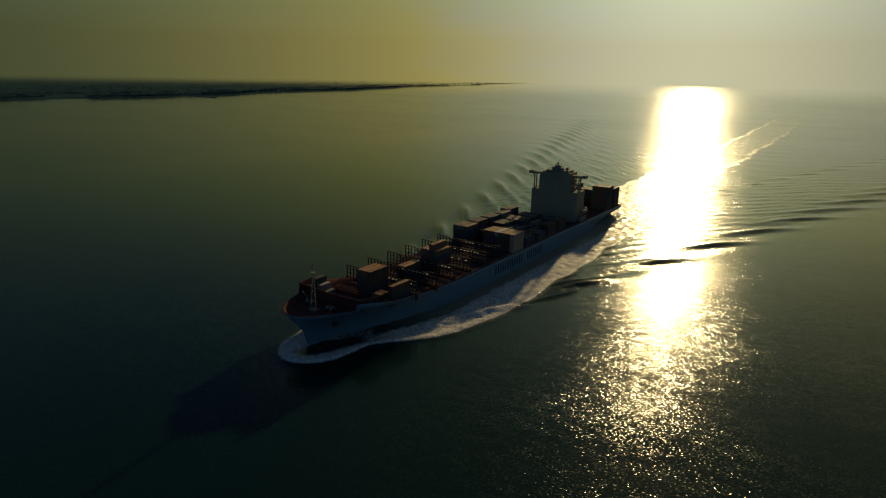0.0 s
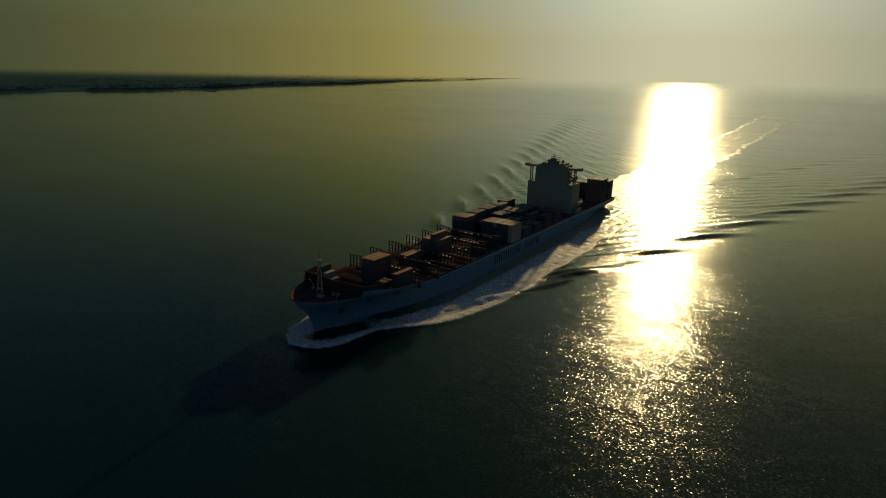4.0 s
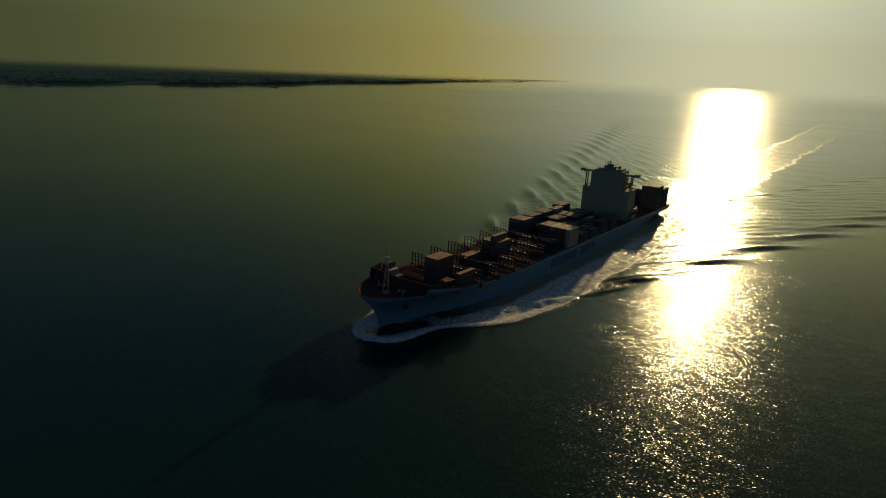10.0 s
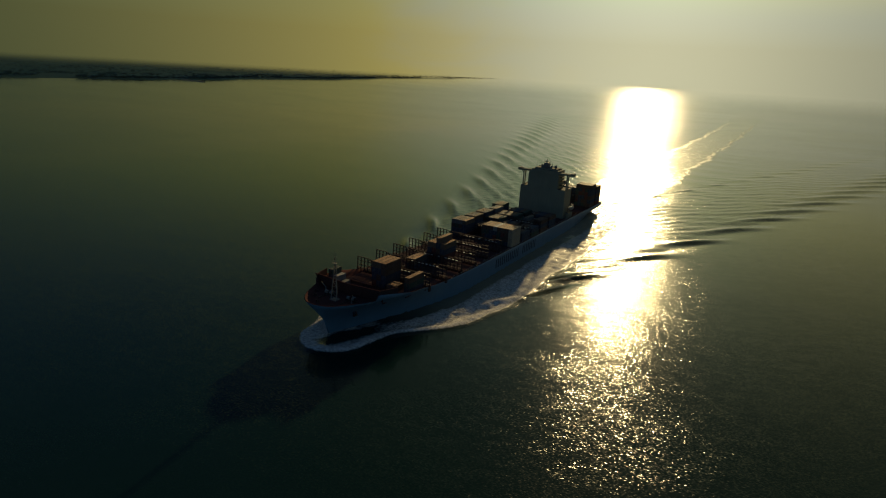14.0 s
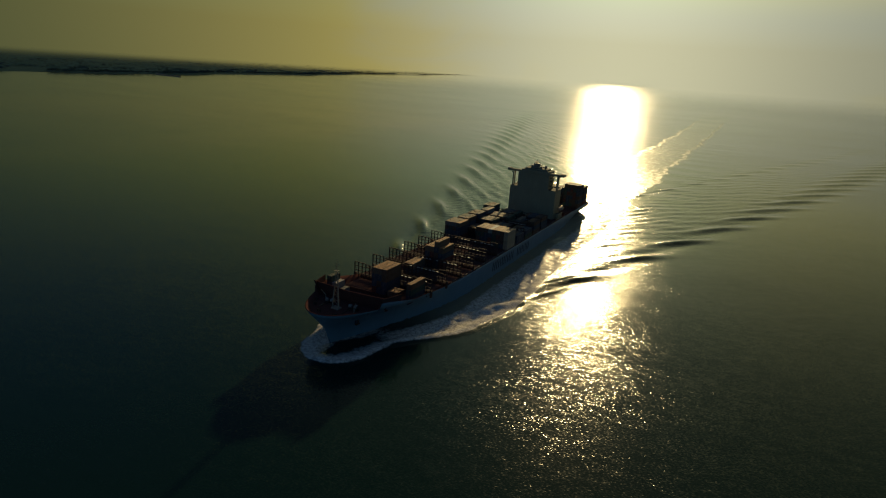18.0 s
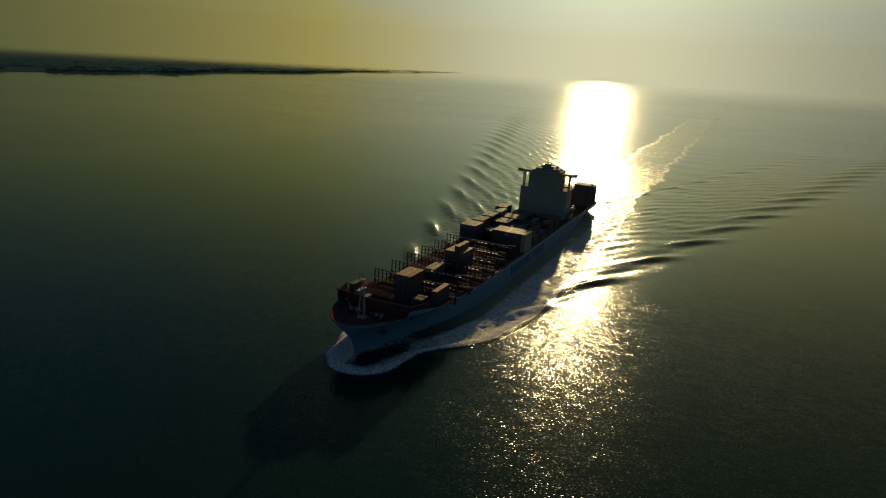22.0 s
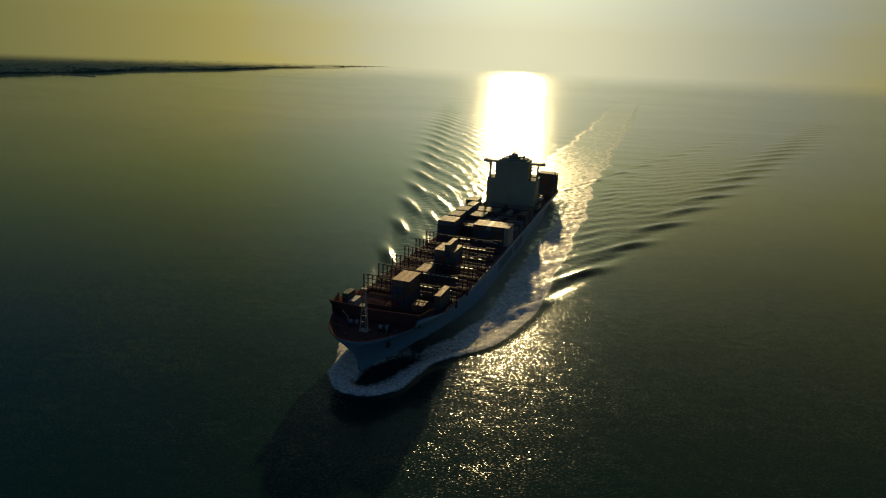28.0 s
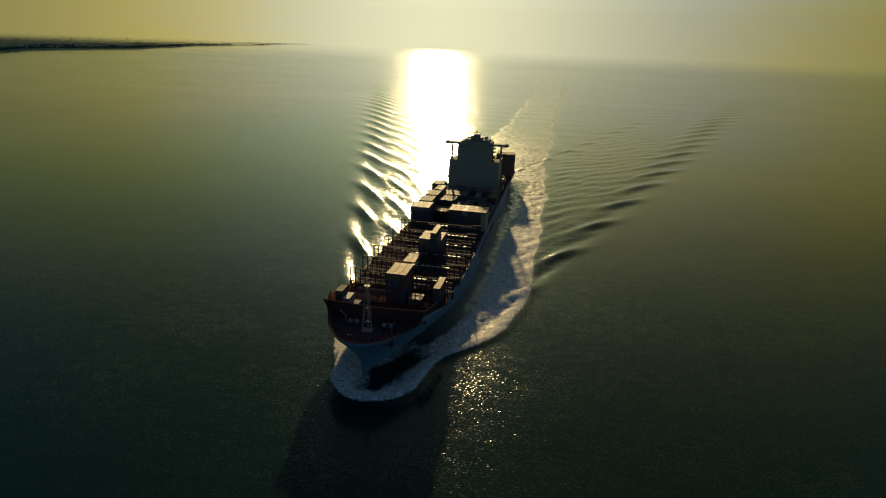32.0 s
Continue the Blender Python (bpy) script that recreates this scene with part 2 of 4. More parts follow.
def water_material(name, foam=False):
    """Turbid green water under a soft sheen of ripples too small to see; the waves that can be seen glint over it."""
    m = Nodes(name)
    at = m.place(world=True)
    murk = m.mix(m.ramp(m.noise(at, 0.004, 3.0), (0.3, 0.0), (0.7, 1.0)), WATER, tuple(1.2 * c for c in WATER))
    facing = m.n.new("ShaderNodeNewGeometry").outputs["Normal"]
    streaks = m.noise(m.stretch(at, (0.25, 1.0, 1.0)), 0.009, 4.0, 0.55, 0.6)
    sheen = m.ramp(streaks, (0.35, 0.105), (0.65, 0.14))
    m.set(IOR=1.33, Specular_IOR_Level=0.10, Specular_Tint=(0.88, 0.97, 1.02, 1.0), Normal=facing, Coat_Weight=0.26, Coat_IOR=1.33, Coat_Roughness=0.15, Coat_Normal=wave_normal(m, at, facing))
    if not foam:
        # the open sea's haze is alpha: its rim melts into the sky
        m.set(Base_Color=murk, Roughness=sheen, Alpha=haze_alpha(m, at, 2700.0, 4800.0, 0.12))
        return m.mat
    cover = m.value("foam")
    streak = m.noise(m.stretch(at, (1.0, 0.35, 1.0)), 0.22, 5.0, 0.65, 0.8)
    fine = m.noise(at, 0.9, 4.0, 0.7)
    grain = m.math("ADD", m.math("MULTIPLY", streak, 0.65), m.math("MULTIPLY", fine, 0.35))
    edge = m.math("SUBTRACT", m.math("ADD", cover, grain), 0.98)
    mask = m.math("MULTIPLY", edge, 3.0, clamp=True)
    body = m.mix(m.math("MULTIPLY", m.value("churn"), 0.7, clamp=True), murk, (0.36, 0.35, 0.25))
    white = m.mix(m.ramp(fine, (0.35, 0.0), (0.6, 1.0)), tuple(0.4 * c for c in FOAM), FOAM)
    m.set(Base_Color=m.mix(mask, body, white), Roughness=m.math("ADD", m.math("MULTIPLY", mask, 0.6), m.math("ADD", sheen, m.math("MULTIPLY", m.value("churn"), 0.05)), clamp=True), Coat_Weight=m.math("MULTIPLY", m.math("SUBTRACT", 1.0, mask), 0.26))
    return m.mat


def painted(name, colour, worn, rough=0.5, scale=0.35, vary=0.12, bump=0.01, metal=0.0, gloss=0.2):
    """Sea-worn paint: broad fading, streaks that run down, a faint unevenness of plate."""
    m = Nodes(name)
    at = m.place()
    run = m.noise(m.stretch(at, (1.0, 1.0, 0.12)), scale * 2.2, 4.0, 0.6)
    fade = m.noise(at, scale * 0.4, 3.0, 0.5)
    col = m.mix(m.ramp(run, (0.48, 0.0), (0.75, 0.55)), colour, worn)
    col = m.mix(m.ramp(fade, (0.3, 0.0), (0.7, vary * 3)), col, tuple(c * 0.7 for c in colour))
    m.set(Base_Color=col, Roughness=m.ramp(run, (0.3, rough - 0.08), (0.7, rough + 0.12)), Metallic=metal, Specular_IOR_Level=gloss, Normal=m.bump(fade, 0.4, bump * 10))
    return m.mat


RUST = (0.20, 0.09, 0.045)
M_SEA = water_material("sea_water")
M_WAKE = water_material("churned_water", True)
M_HULL = painted("hull_blue", (0.142, 0.226, 0.31), (0.17, 0.22, 0.26), 0.45)
M_BOOT = painted("boot_topping", (0.23, 0.045, 0.03), (0.14, 0.05, 0.03), 0.55)
M_DECK = painted("deck_red", (0.082, 0.042, 0.040), (0.08, 0.055, 0.048), 0.85, gloss=0.0)
M_HATCH = painted("hatch_red", (0.072, 0.044, 0.042), (0.08, 0.058, 0.05), 0.85, gloss=0.0)
M_CREAM = painted("house_cream", (0.31, 0.275, 0.185), (0.45, 0.36, 0.22), 0.45)
M_STEEL = painted("lashing_steel", (0.068, 0.046, 0.042), (0.08, 0.055, 0.046), 0.7, gloss=0.05)
M_GREY = painted("grey_steel", (0.20, 0.20, 0.19), RUST, 0.5)
M_MAST = painted("mast_cream", (0.24, 0.22, 0.18), RUST, 0.5)
M_NAME = painted("name_dark", (0.02, 0.035, 0.06), (0.05, 0.06, 0.08), 0.5)
M_FUNNEL = painted("funnel_blue", (0.12, 0.32, 0.42), (0.10, 0.14, 0.16), 0.5)
M_BOAT = painted("lifeboat_pale", (0.42, 0.36, 0.30), (0.3, 0.22, 0.16), 0.5)
# walkway steel with the sun's glint put into the paint
M_GLINT = painted("glint_grating", (0.62, 0.60, 0.56), RUST, 0.5)
M_ROOFDECK = painted("house_deck", (0.05, 0.06, 0.054), (0.05, 0.045, 0.04), 0.8, gloss=0.05)
M_BLACK = painted("black_steel", (0.03, 0.03, 0.03), RUST, 0.5)


def box_material(name, colour, worn, gloss=0.15, rough=0.6):
    m = Nodes(name)
    at = m.place()
    tone = m.mix(m.math("MULTIPLY", m.random(), 0.5), colour, tuple(c * 0.62 for c in colour))
    dust = m.noise(at, 0.5, 4.0, 0.6)
    run = m.noise(m.stretch(at, (1.2, 1.2, 0.15)), 1.1, 4.0, 0.6)
    tone = m.mix(m.ramp(run, (0.52, 0.0), (0.74, 0.6)), tone, worn)
    tone = m.mix(m.ramp(dust, (0.35, 0.0), (0.7, 0.22)), tone, (0.24, 0.21, 0.17))
    m.set(Base_Color=tone, Roughness=m.ramp(dust, (0.3, rough), (0.7, rough + 0.15)), Specular_IOR_Level=gloss, Normal=m.bump(dust, 0.25, 0.05))
    return m.mat


# body colours are darkened to hold the shade on the sides
PAINTS = {
    "grey": (box_material("box_grey", (0.156, 0.163, 0.169), RUST), "light grey"),
    "white": (box_material("box_white", (0.26, 0.26, 0.247), (0.16, 0.14, 0.12)), "white"),
    "brown": (box_material("box_brown", (0.0975, 0.0585, 0.0416), RUST), "rust-brown"),
    "red": (box_material("box_red", (0.104, 0.0286, 0.026), RUST), "dull red"),
    "blue": (box_material("box_blue", (0.0286, 0.0442, 0.078), (0.15, 0.13, 0.12)), "dark blue"),
    "tan": (box_material("box_tan", (0.13, 0.101, 0.0715), RUST), "tan"),
    "umber": (box_material("box_umber", (0.091, 0.0546, 0.039), (0.06, 0.04, 0.03)), "dark umber"),
    "pale": (box_material("box_pale", (0.156, 0.156, 0.156), RUST), "pale grey"),
    "cream": (box_material("box_cream", (0.40, 0.33, 0.23), RUST), "sun-bleached cream"),
    "green": (box_material("box_green", (0.0286, 0.0624, 0.052), RUST), "dark green"),
}


# sunlit tops: the sun on the roofs is put into these paler, warmer colours
LIT_ROOFS = {
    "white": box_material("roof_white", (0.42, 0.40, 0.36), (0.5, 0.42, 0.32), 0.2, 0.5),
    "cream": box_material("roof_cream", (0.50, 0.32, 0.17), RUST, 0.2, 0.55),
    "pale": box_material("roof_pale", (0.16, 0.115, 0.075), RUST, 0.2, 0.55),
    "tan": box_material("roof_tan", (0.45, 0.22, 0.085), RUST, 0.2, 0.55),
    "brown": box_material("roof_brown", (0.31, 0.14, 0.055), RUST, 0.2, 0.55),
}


# ---- mesh helpers ----
def part(name, bm, material, parent=None, label=""):
    me = bpy.data.meshes.new(name)
    if isinstance(bm, bmesh.types.BMesh):
        bm.to_mesh(me)
        bm.free()
    else:
        me.from_pydata(*bm)
    for m in material if isinstance(material, (list, tuple)) else [material]:
        me.materials.append(m)
    ob = new(name, me)
    ob.parent = parent
    return tagged(ob, label)


def block(bm, x0, y0, z0, x1, y1, z1, bevel=0.0):
    v = [bm.verts.new(p) for p in ((x0, y0, z0), (x1, y0, z0), (x1, y1, z0), (x0, y1, z0), (x0, y0, z1), (x1, y0, z1), (x1, y1, z1), (x0, y1, z1))]
    faces = [bm.faces.new([v[i] for i in q]) for q in ((3, 2, 1, 0), (4, 5, 6, 7), (0, 1, 5, 4), (1, 2, 6, 5), (2, 3, 7, 6), (3, 0, 4, 7))]
    if bevel:
        edges = list({e for f in faces for e in f.edges})
        bmesh.ops.bevel(bm, geom=edges, offset=bevel, segments=1, affect="EDGES")
    return bm


def bar(bm, a, b, r, sides=6, r1=None):
    """A round bar from a to b."""
    a, b = Vector(a), Vector(b)
    way = (b - a).normalized()
    u = way.orthogonal().normalized()
    w = way.cross(u)
    rings = []
    for p, rad in ((a, r), (b, r if r1 is None else r1)):
        rings.append([bm.verts.new(p + rad * (math.cos(2 * math.pi * k / sides) * u + math.sin(2 * math.pi * k / sides) * w)) for k in range(sides)])
    for k in range(sides):
        j = (k + 1) % sides
        bm.faces.new((rings[0][k], rings[0][j], rings[1][j], rings[1][k]))
    bm.faces.new(rings[0][::-1])
    bm.faces.new(rings[1])
    return bm


def fresh():
    return bmesh.new()


def lerp(x, *knots):
    """Straight lines through (x, y) knots."""
    return float(np.interp(x, [k[0] for k in knots], [k[1] for k in knots]))


# ---- the sea ----
REACH, LOW, RISE = 4800.0, 1500.0, 75.0


def far_lift(x, y):
    """The sheet bends up far out, so that its rim meets the horizon."""
    r = math.hypot(x - HUB.x, y - HUB.y)
    return RISE * max(0.0, (r - LOW) / (REACH - LOW)) ** 1.3


def build_sea():
    radii = [0.0] + [60.0 * 1.075 ** k for k in range(200) if 60.0 * 1.075 ** k < REACH] + [REACH]
    spokes = 144
    verts, faces = [(HUB.x, HUB.y, 0.0)], []
    for r in radii[1:]:
        for k in range(spokes):
            a = 2 * math.pi * k / spokes
            x, y = HUB.x + r * math.cos(a), HUB.y + r * math.sin(a)
            verts.append((x, y, far_lift(x, y)))
    for k in range(spokes):
        faces.append((0, 1 + k, 1 + (k + 1) % spokes))
    for i in range(len(radii) - 2):
        b, c = 1 + i * spokes, 1 + (i + 1) * spokes
        for k in range(spokes):
            j = (k + 1) % spokes
            faces.append((b + k, c + k, c + j, b + j))
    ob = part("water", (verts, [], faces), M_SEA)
    for p in ob.data.polygons:
        p.use_smooth = True
    return tagged(ob, "dark green calm sea with small ripples and sun glitter", "sea", kind="structure")


def kelvin(X, Y, k0):
    """Phase of the diverging waves astern of a moving point, and how near the point lies to the edge of the wake (1 on it)."""
    X = np.maximum(X, 1.0)
    Y = np.maximum(np.abs(Y), 0.5)
    disc = np.maximum(X * X - 8 * Y * Y, 0.0)
    th = np.arctan((X + np.sqrt(disc)) / (4 * Y))
    th = np.minimum(th, 1.35)
    phase = k0 * (X * np.cos(th) - Y * np.sin(th)) / np.cos(th) ** 2
    return phase, Y / (X * 0.35355)


def smooth(a, b, x):
    t = np.clip((x - a) / (b - a), 0, 1)
    return t * t * (3 - 2 * t)


def foam_gap(x, y):
    """How far a place lies inside the edge of the white water: an oval about the stem, then a widening band, closer on the starboard side."""
    port = np.interp(y, [2, 12, 20, 27, 35, 44, 55, 65, 80, 100, 150, 180, 290, 390, 900, 1900], [21, 22.8, 27.5, 33, 38.5, 43, 45.5, 47, 49, 50.5, 51.5, 51.5, 48, 47, 51, 58])
    lee = np.interp(y, [2, 8, 16, 27, 40, 75, 150, 320, 900, 1900], [11.3, 13.6, 17.6, 20.8, 23, 27, 30, 27, 26, 28])
    oval = 16.5 * (1 - np.hypot((x - 4.9) / 16.2, (y - 2) / 18.5))
    return np.where(y < 2, oval, np.where(x > 0, port - x, lee + x))


def build_wake():
    wing = 70 + 2.6 * np.arange(1, 200)
    xs = np.concatenate([-wing[::-1], np.arange(-70, 70.1, 1.6), wing])
    steps, y = list(np.arange(-330, -40, 14.0)), -40.0
    while y < 2400:
        steps.append(y)
        y += 1.6 if y < 330 else min(1.6 + (y - 330) * 0.005, 4.5)
    ys = np.array(steps)
    X, Y = np.meshgrid(xs, ys)
    s = np.abs(X)
    k0 = 9.81 / 9.8 ** 2
    lift = np.zeros_like(X)
    for side, y0, amp, core, width, lead in ((1, -56.0, 1.15, 0.90, 0.08, 5.6), (-1, -28.0, 1.25, 0.83, 0.09, 3.1), (1, 296.0, 0.5, 0.95, 0.05, 0.0), (-1, 296.0, 0.3, 0.93, 0.10, 0.0),
                                       (1, 35.0, 0.05, 0.8, 0.22, 0.0), (-1, 35.0, 0.5, 0.75, 0.25, 0.0)):
        phase, u = kelvin(Y - y0, X, k0)
        phase = phase + lead
        half = side * X > 0
        grow = half * smooth(8, 75, Y - y0) * smooth(0, 45, Y) * (np.maximum(Y - y0, 40) / 120.0) ** -0.33 * (1 - smooth(700, 2000, Y))
        frayed = 1 - (0.6 if side > 0 else 0.95) * (1 - smooth(0.62, 0.86, u)) * (0.5 + 0.5 * np.sin(X / 7.3 + 1.7 * np.sin(Y / 11.0)) * np.sin(Y / 9.1 + X / 15.0))
        lift += amp * frayed * grow * np.exp(-((u - core) / width) ** 2) * (np.cos(phase) + 0.38 * np.cos(2 * phase) + 0.14 * np.cos(3 * phase))
        inner = smooth(0.25, 0.5, u) * (1 - smooth(0.75, 0.95, u)) * smooth(60, 140, Y - y0)
        lift += 0.02 * amp * grow * inner * np.cos(phase)
    lift += 0.10 * smooth(330, 420, Y) * (1 - smooth(60, 130, s)) * np.cos(k0 * (Y - 310)) * (1 - smooth(900, 1500, Y))
    wander = (0.35 * smooth(15, 60, Y) + 0.65 * smooth(90, 420, Y)) * (2.6 * np.sin(Y / 41 + 0.02 * X) + 1.9 * np.sin(Y / 14.3 + 1 + np.sign(X)) + 1.3 * np.sin(Y / 6.1 + 2 * np.sign(X)))
    gap = foam_gap(X, Y) + wander
    far = 1 + 1.2 * smooth(200, 900, Y)
    # the bow wave: a ridge along the edge, high at the stem, falling aft
    rng = np.random.default_rng(4)
    u = kelvin(Y + 28.0, X, k0)[1]
    lift += 0.09 * (X < -23) * smooth(0.2, 0.35, u) * (1 - smooth(0.72, 0.86, u)) * smooth(20, 60, Y) * (1 - smooth(350, 900, Y)) * rng.normal(size=X.shape)
    # short waves between the arm and the wake
    u = kelvin(Y + 56.0, X, k0)[1]
    within = (X > 40) * smooth(0.25, 0.45, u) * (1 - smooth(0.9, 1.02, u)) * smooth(60, 130, Y) * (1 - smooth(500, 1100, Y))
    for turn, length, height in ((48, 13.0, 0.13), (60, 8.5, 0.10), (38, 19.0, 0.12)):
        c, d = math.cos(math.radians(turn)), math.sin(math.radians(turn))
        bunched = 0.5 + 0.5 * np.sin(X / 17.0 + turn) * np.sin(Y / 23.0 + 0.7 * turn + X / 41.0)
        lift += height * within * bunched * np.cos(2 * math.pi * (Y * c - X * d) / length + 1.3 * np.sin(X / 13.0) + 0.9 * np.sin(Y / 19.0 + turn))
    lift += 0.05 * within * rng.normal(size=X.shape)
    u = kelvin(Y + 28.0, X, k0)[1]
    within = (X < -26) * smooth(0.12, 0.3, u) * (1 - smooth(0.72, 0.84, u)) * smooth(140, 230, Y) * (1 - smooth(550, 1000, Y))
    for turn, length, height in ((46, 14.0, 0.15), (58, 9.0, 0.13), (66, 7.0, 0.08)):
        c, d = math.cos(math.radians(turn)), math.sin(math.radians(turn))
        bunched = 0.6 + 0.4 * np.sin(X / 19.0 + turn) * np.sin(Y / 27.0 + 0.7 * turn + X / 37.0)
        lift += height * within * bunched * np.cos(2 * math.pi * (Y * c + X * d) / length + 1.1 * np.sin(X / 15.0) + 0.8 * np.sin(Y / 21.0 + turn))
    ridge = np.exp(-((gap - 3.2) / 2.6) ** 2) * np.interp(Y, [-20, -14, 0, 30, 80, 140], [0.1, 1.0, 1.3, 0.9, 0.7, 0.0])
    ridge = np.where(X < 2, 0.3 * ridge, ridge)
    lift += ridge
    lift += 0.21 * smooth(0, 6, gap) * smooth(10, 40, Y) * (1 - smooth(250, 600, Y)) * rng.normal(size=X.shape)
    rim = np.minimum.reduce([smooth(0, 180, X - xs[0]), smooth(0, 180, xs[-1] - X), smooth(0, 280, Y - ys[0]), smooth(0, 500, ys[-1] - Y)])
    bend = RISE * np.maximum(0.0, (np.hypot(X - HUB.x, Y + START - HUB.y) - LOW) / (REACH - LOW)) ** 1.3
    Z = 0.06 + rim * (1.0 + lift) + bend
    # where the water is white
    inside = smooth(-1.0, 2.5, gap)
    ring = np.exp(-((gap - 3.5 * far) / ((3.4 + 1.1 * smooth(0, 25, Y) + 4.0 * smooth(25, 60, Y) * (1 - smooth(110, 180, Y))) * far)) ** 2) * np.interp(Y, [-18, -13, 0, 30, 60, 110, 200, 500, 1800], [1, 1, 1, 0.95, 0.9, 0.80, 0.71, 0.57, 0.53])
    keel_gap = 1 - (1 - smooth(0, 1, (s - np.interp(Y, [10, 60], [9, 23.5])) / np.interp(Y, [40, 150, 250], [6, 8, 12]))) * smooth(12, 45, Y) * (1 - smooth(290, 330, Y))
    belt = keel_gap * inside * np.interp(Y, [-16, -4, 8, 30, 100, 180, 330, 700, 1500], [0, 0.12, 0.6, 0.80, 0.77, 0.74, 0.63, 0.45, 0.42])
    # the smooth hollow along the port side of the stem
    dx, dy = X - 8.0 + 0.8 * np.sin(Y / 2.9), Y - 3.5 + 1.2 * np.sin(X / 2.3)
    hollow = 1 - smooth(0.3, 1.4, np.hypot((0.4 * dx + 0.92 * dy) / 14.0, (0.92 * dx - 0.4 * dy) / 5.6))
    belt = np.where(Y < 12, np.maximum(belt, 0.8 * inside * smooth(-15, -9, Y)), belt) * (1 - 0.7 * hollow)
    burst = inside * (X < 0.5) * (1 - smooth(0.75, 1.1, np.hypot((X + 8.5) / 9.0, (Y - 5.0) / 14.0)))
    foam = np.clip(np.maximum.reduce([ring * inside * (1.25 - 0.25 * smooth(10, 40, Y)), belt, 1.3 * burst]), 0, 1.3)
    foam += 0.35 * smooth(0.35, 0.9, np.clip(lift - ridge, 0, 2)) * (np.abs(gap) < 12) * (Y > 40) * (Y < 160)
    foam = foam * (1 - 0.8 * smooth(1700, 2350, Y))
    churn = (1 - smooth(1900, 2380, Y)) * smooth(-5 * far + 4, 8 * far - 5, gap) * np.interp(Y, [20, 60, 330, 450, 1200, 2000], [0, 0.7, 1.0, 1.3, 0.9, 0.5])
    n, w = len(ys), len(xs)
    verts = np.stack([X.ravel(), Y.ravel(), Z.ravel()], 1)
    i = np.arange((n - 1) * w).reshape(n - 1, w)[:, :-1].ravel()
    faces = np.stack([i, i + 1, i + w + 1, i + w], 1)
    me = bpy.data.meshes.new("wake")
    me.from_pydata(verts.tolist(), [], faces.tolist())
    for key, field in (("foam", foam), ("churn", churn)):
        me.attributes.new(key, "FLOAT", "POINT").data.foreach_set("value", field.ravel().astype(np.float32))
    me.polygons.foreach_set("use_smooth", np.ones(len(me.polygons), bool))
    me.materials.append(M_WAKE)
    return tagged(new("wake", me), "foaming bow wave and spreading wake round the moving ship", "wake", kind="stuff")


sea = build_sea()
wake = build_wake()
sea.location.z = SEA_LEVEL


# ---- the far shore ----
def shore_x(y):
    return lerp(y, (-1500, -2150), (300, -2080), (900, -2020), (1700, -2000), (2400, -2040), (3000, -2060), (3800, -1980), (4300, -1800), (4600, -1650)) + 26 * math.sin(y / 170.0) + 12 * math.sin(y / 61.0 + 1)


def land_material(name, gain, left):
    m = Nodes(name)
    at = m.place(world=True)
    field = m.noise(at, 0.004, 3.0, 0.5)
    leaf = m.noise(at, 0.05, 5.0, 0.65)
    # haze painted into the land: bluish base colours, and opacity that falls with distance
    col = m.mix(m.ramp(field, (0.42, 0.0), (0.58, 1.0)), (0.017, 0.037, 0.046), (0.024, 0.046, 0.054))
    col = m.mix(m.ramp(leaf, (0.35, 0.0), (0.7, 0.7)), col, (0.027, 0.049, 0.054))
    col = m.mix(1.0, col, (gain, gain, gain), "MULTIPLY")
    m.set(Base_Color=col, Roughness=0.95, Specular_IOR_Level=0.0, Normal=m.bump(leaf, 0.3, 1.0), Alpha=m.math("MULTIPLY", haze_alpha(m, at, 3500.0, 4790.0, 0.03), left))
    return m.mat


# the last number is opacity, lowered to veil shore and trees in haze
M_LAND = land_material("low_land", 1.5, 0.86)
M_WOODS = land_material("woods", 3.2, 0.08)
M_STONE = painted("groyne_stone", (0.16, 0.15, 0.13), (0.09, 0.09, 0.08), 0.85)


def build_land():
    verts, faces = [], []
    ys = np.arange(-1500, 4561, 60)
    depth = [0, 4, 14, 40, 90, 180, 320, 520, 800, 1200, 1700, 2400, 3100]
    for y in ys:
        x0 = shore_x(y)
        for k, d in enumerate(depth):
            x = x0 - d
            r = math.hypot(x - HUB.x, y - HUB.y)
            f = min(1.0, (REACH - 6) / r)
            x, yy = HUB.x + (x - HUB.x) * f, HUB.y + (y - HUB.y) * f
            rise = (-0.8, 0.8, 1.5, 2.0)[k] if k < 4 else 2.5 + 3 * noise.noise(Vector((x / 260, yy / 260, 0)))
            verts.append((x, yy, far_lift(x, yy) + rise))
    w = len(depth)
    for i in range(len(ys) - 1):
        for k in range(w - 1):
            a = i * w + k
            faces.append((a, a + w, a + w + 1, a + 1))
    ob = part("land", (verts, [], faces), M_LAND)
    ob.data.polygons.foreach_set("use_smooth", np.ones(len(faces), bool))
    return tagged(ob, "low dark wooded shore across the water", "shore", kind="structure")


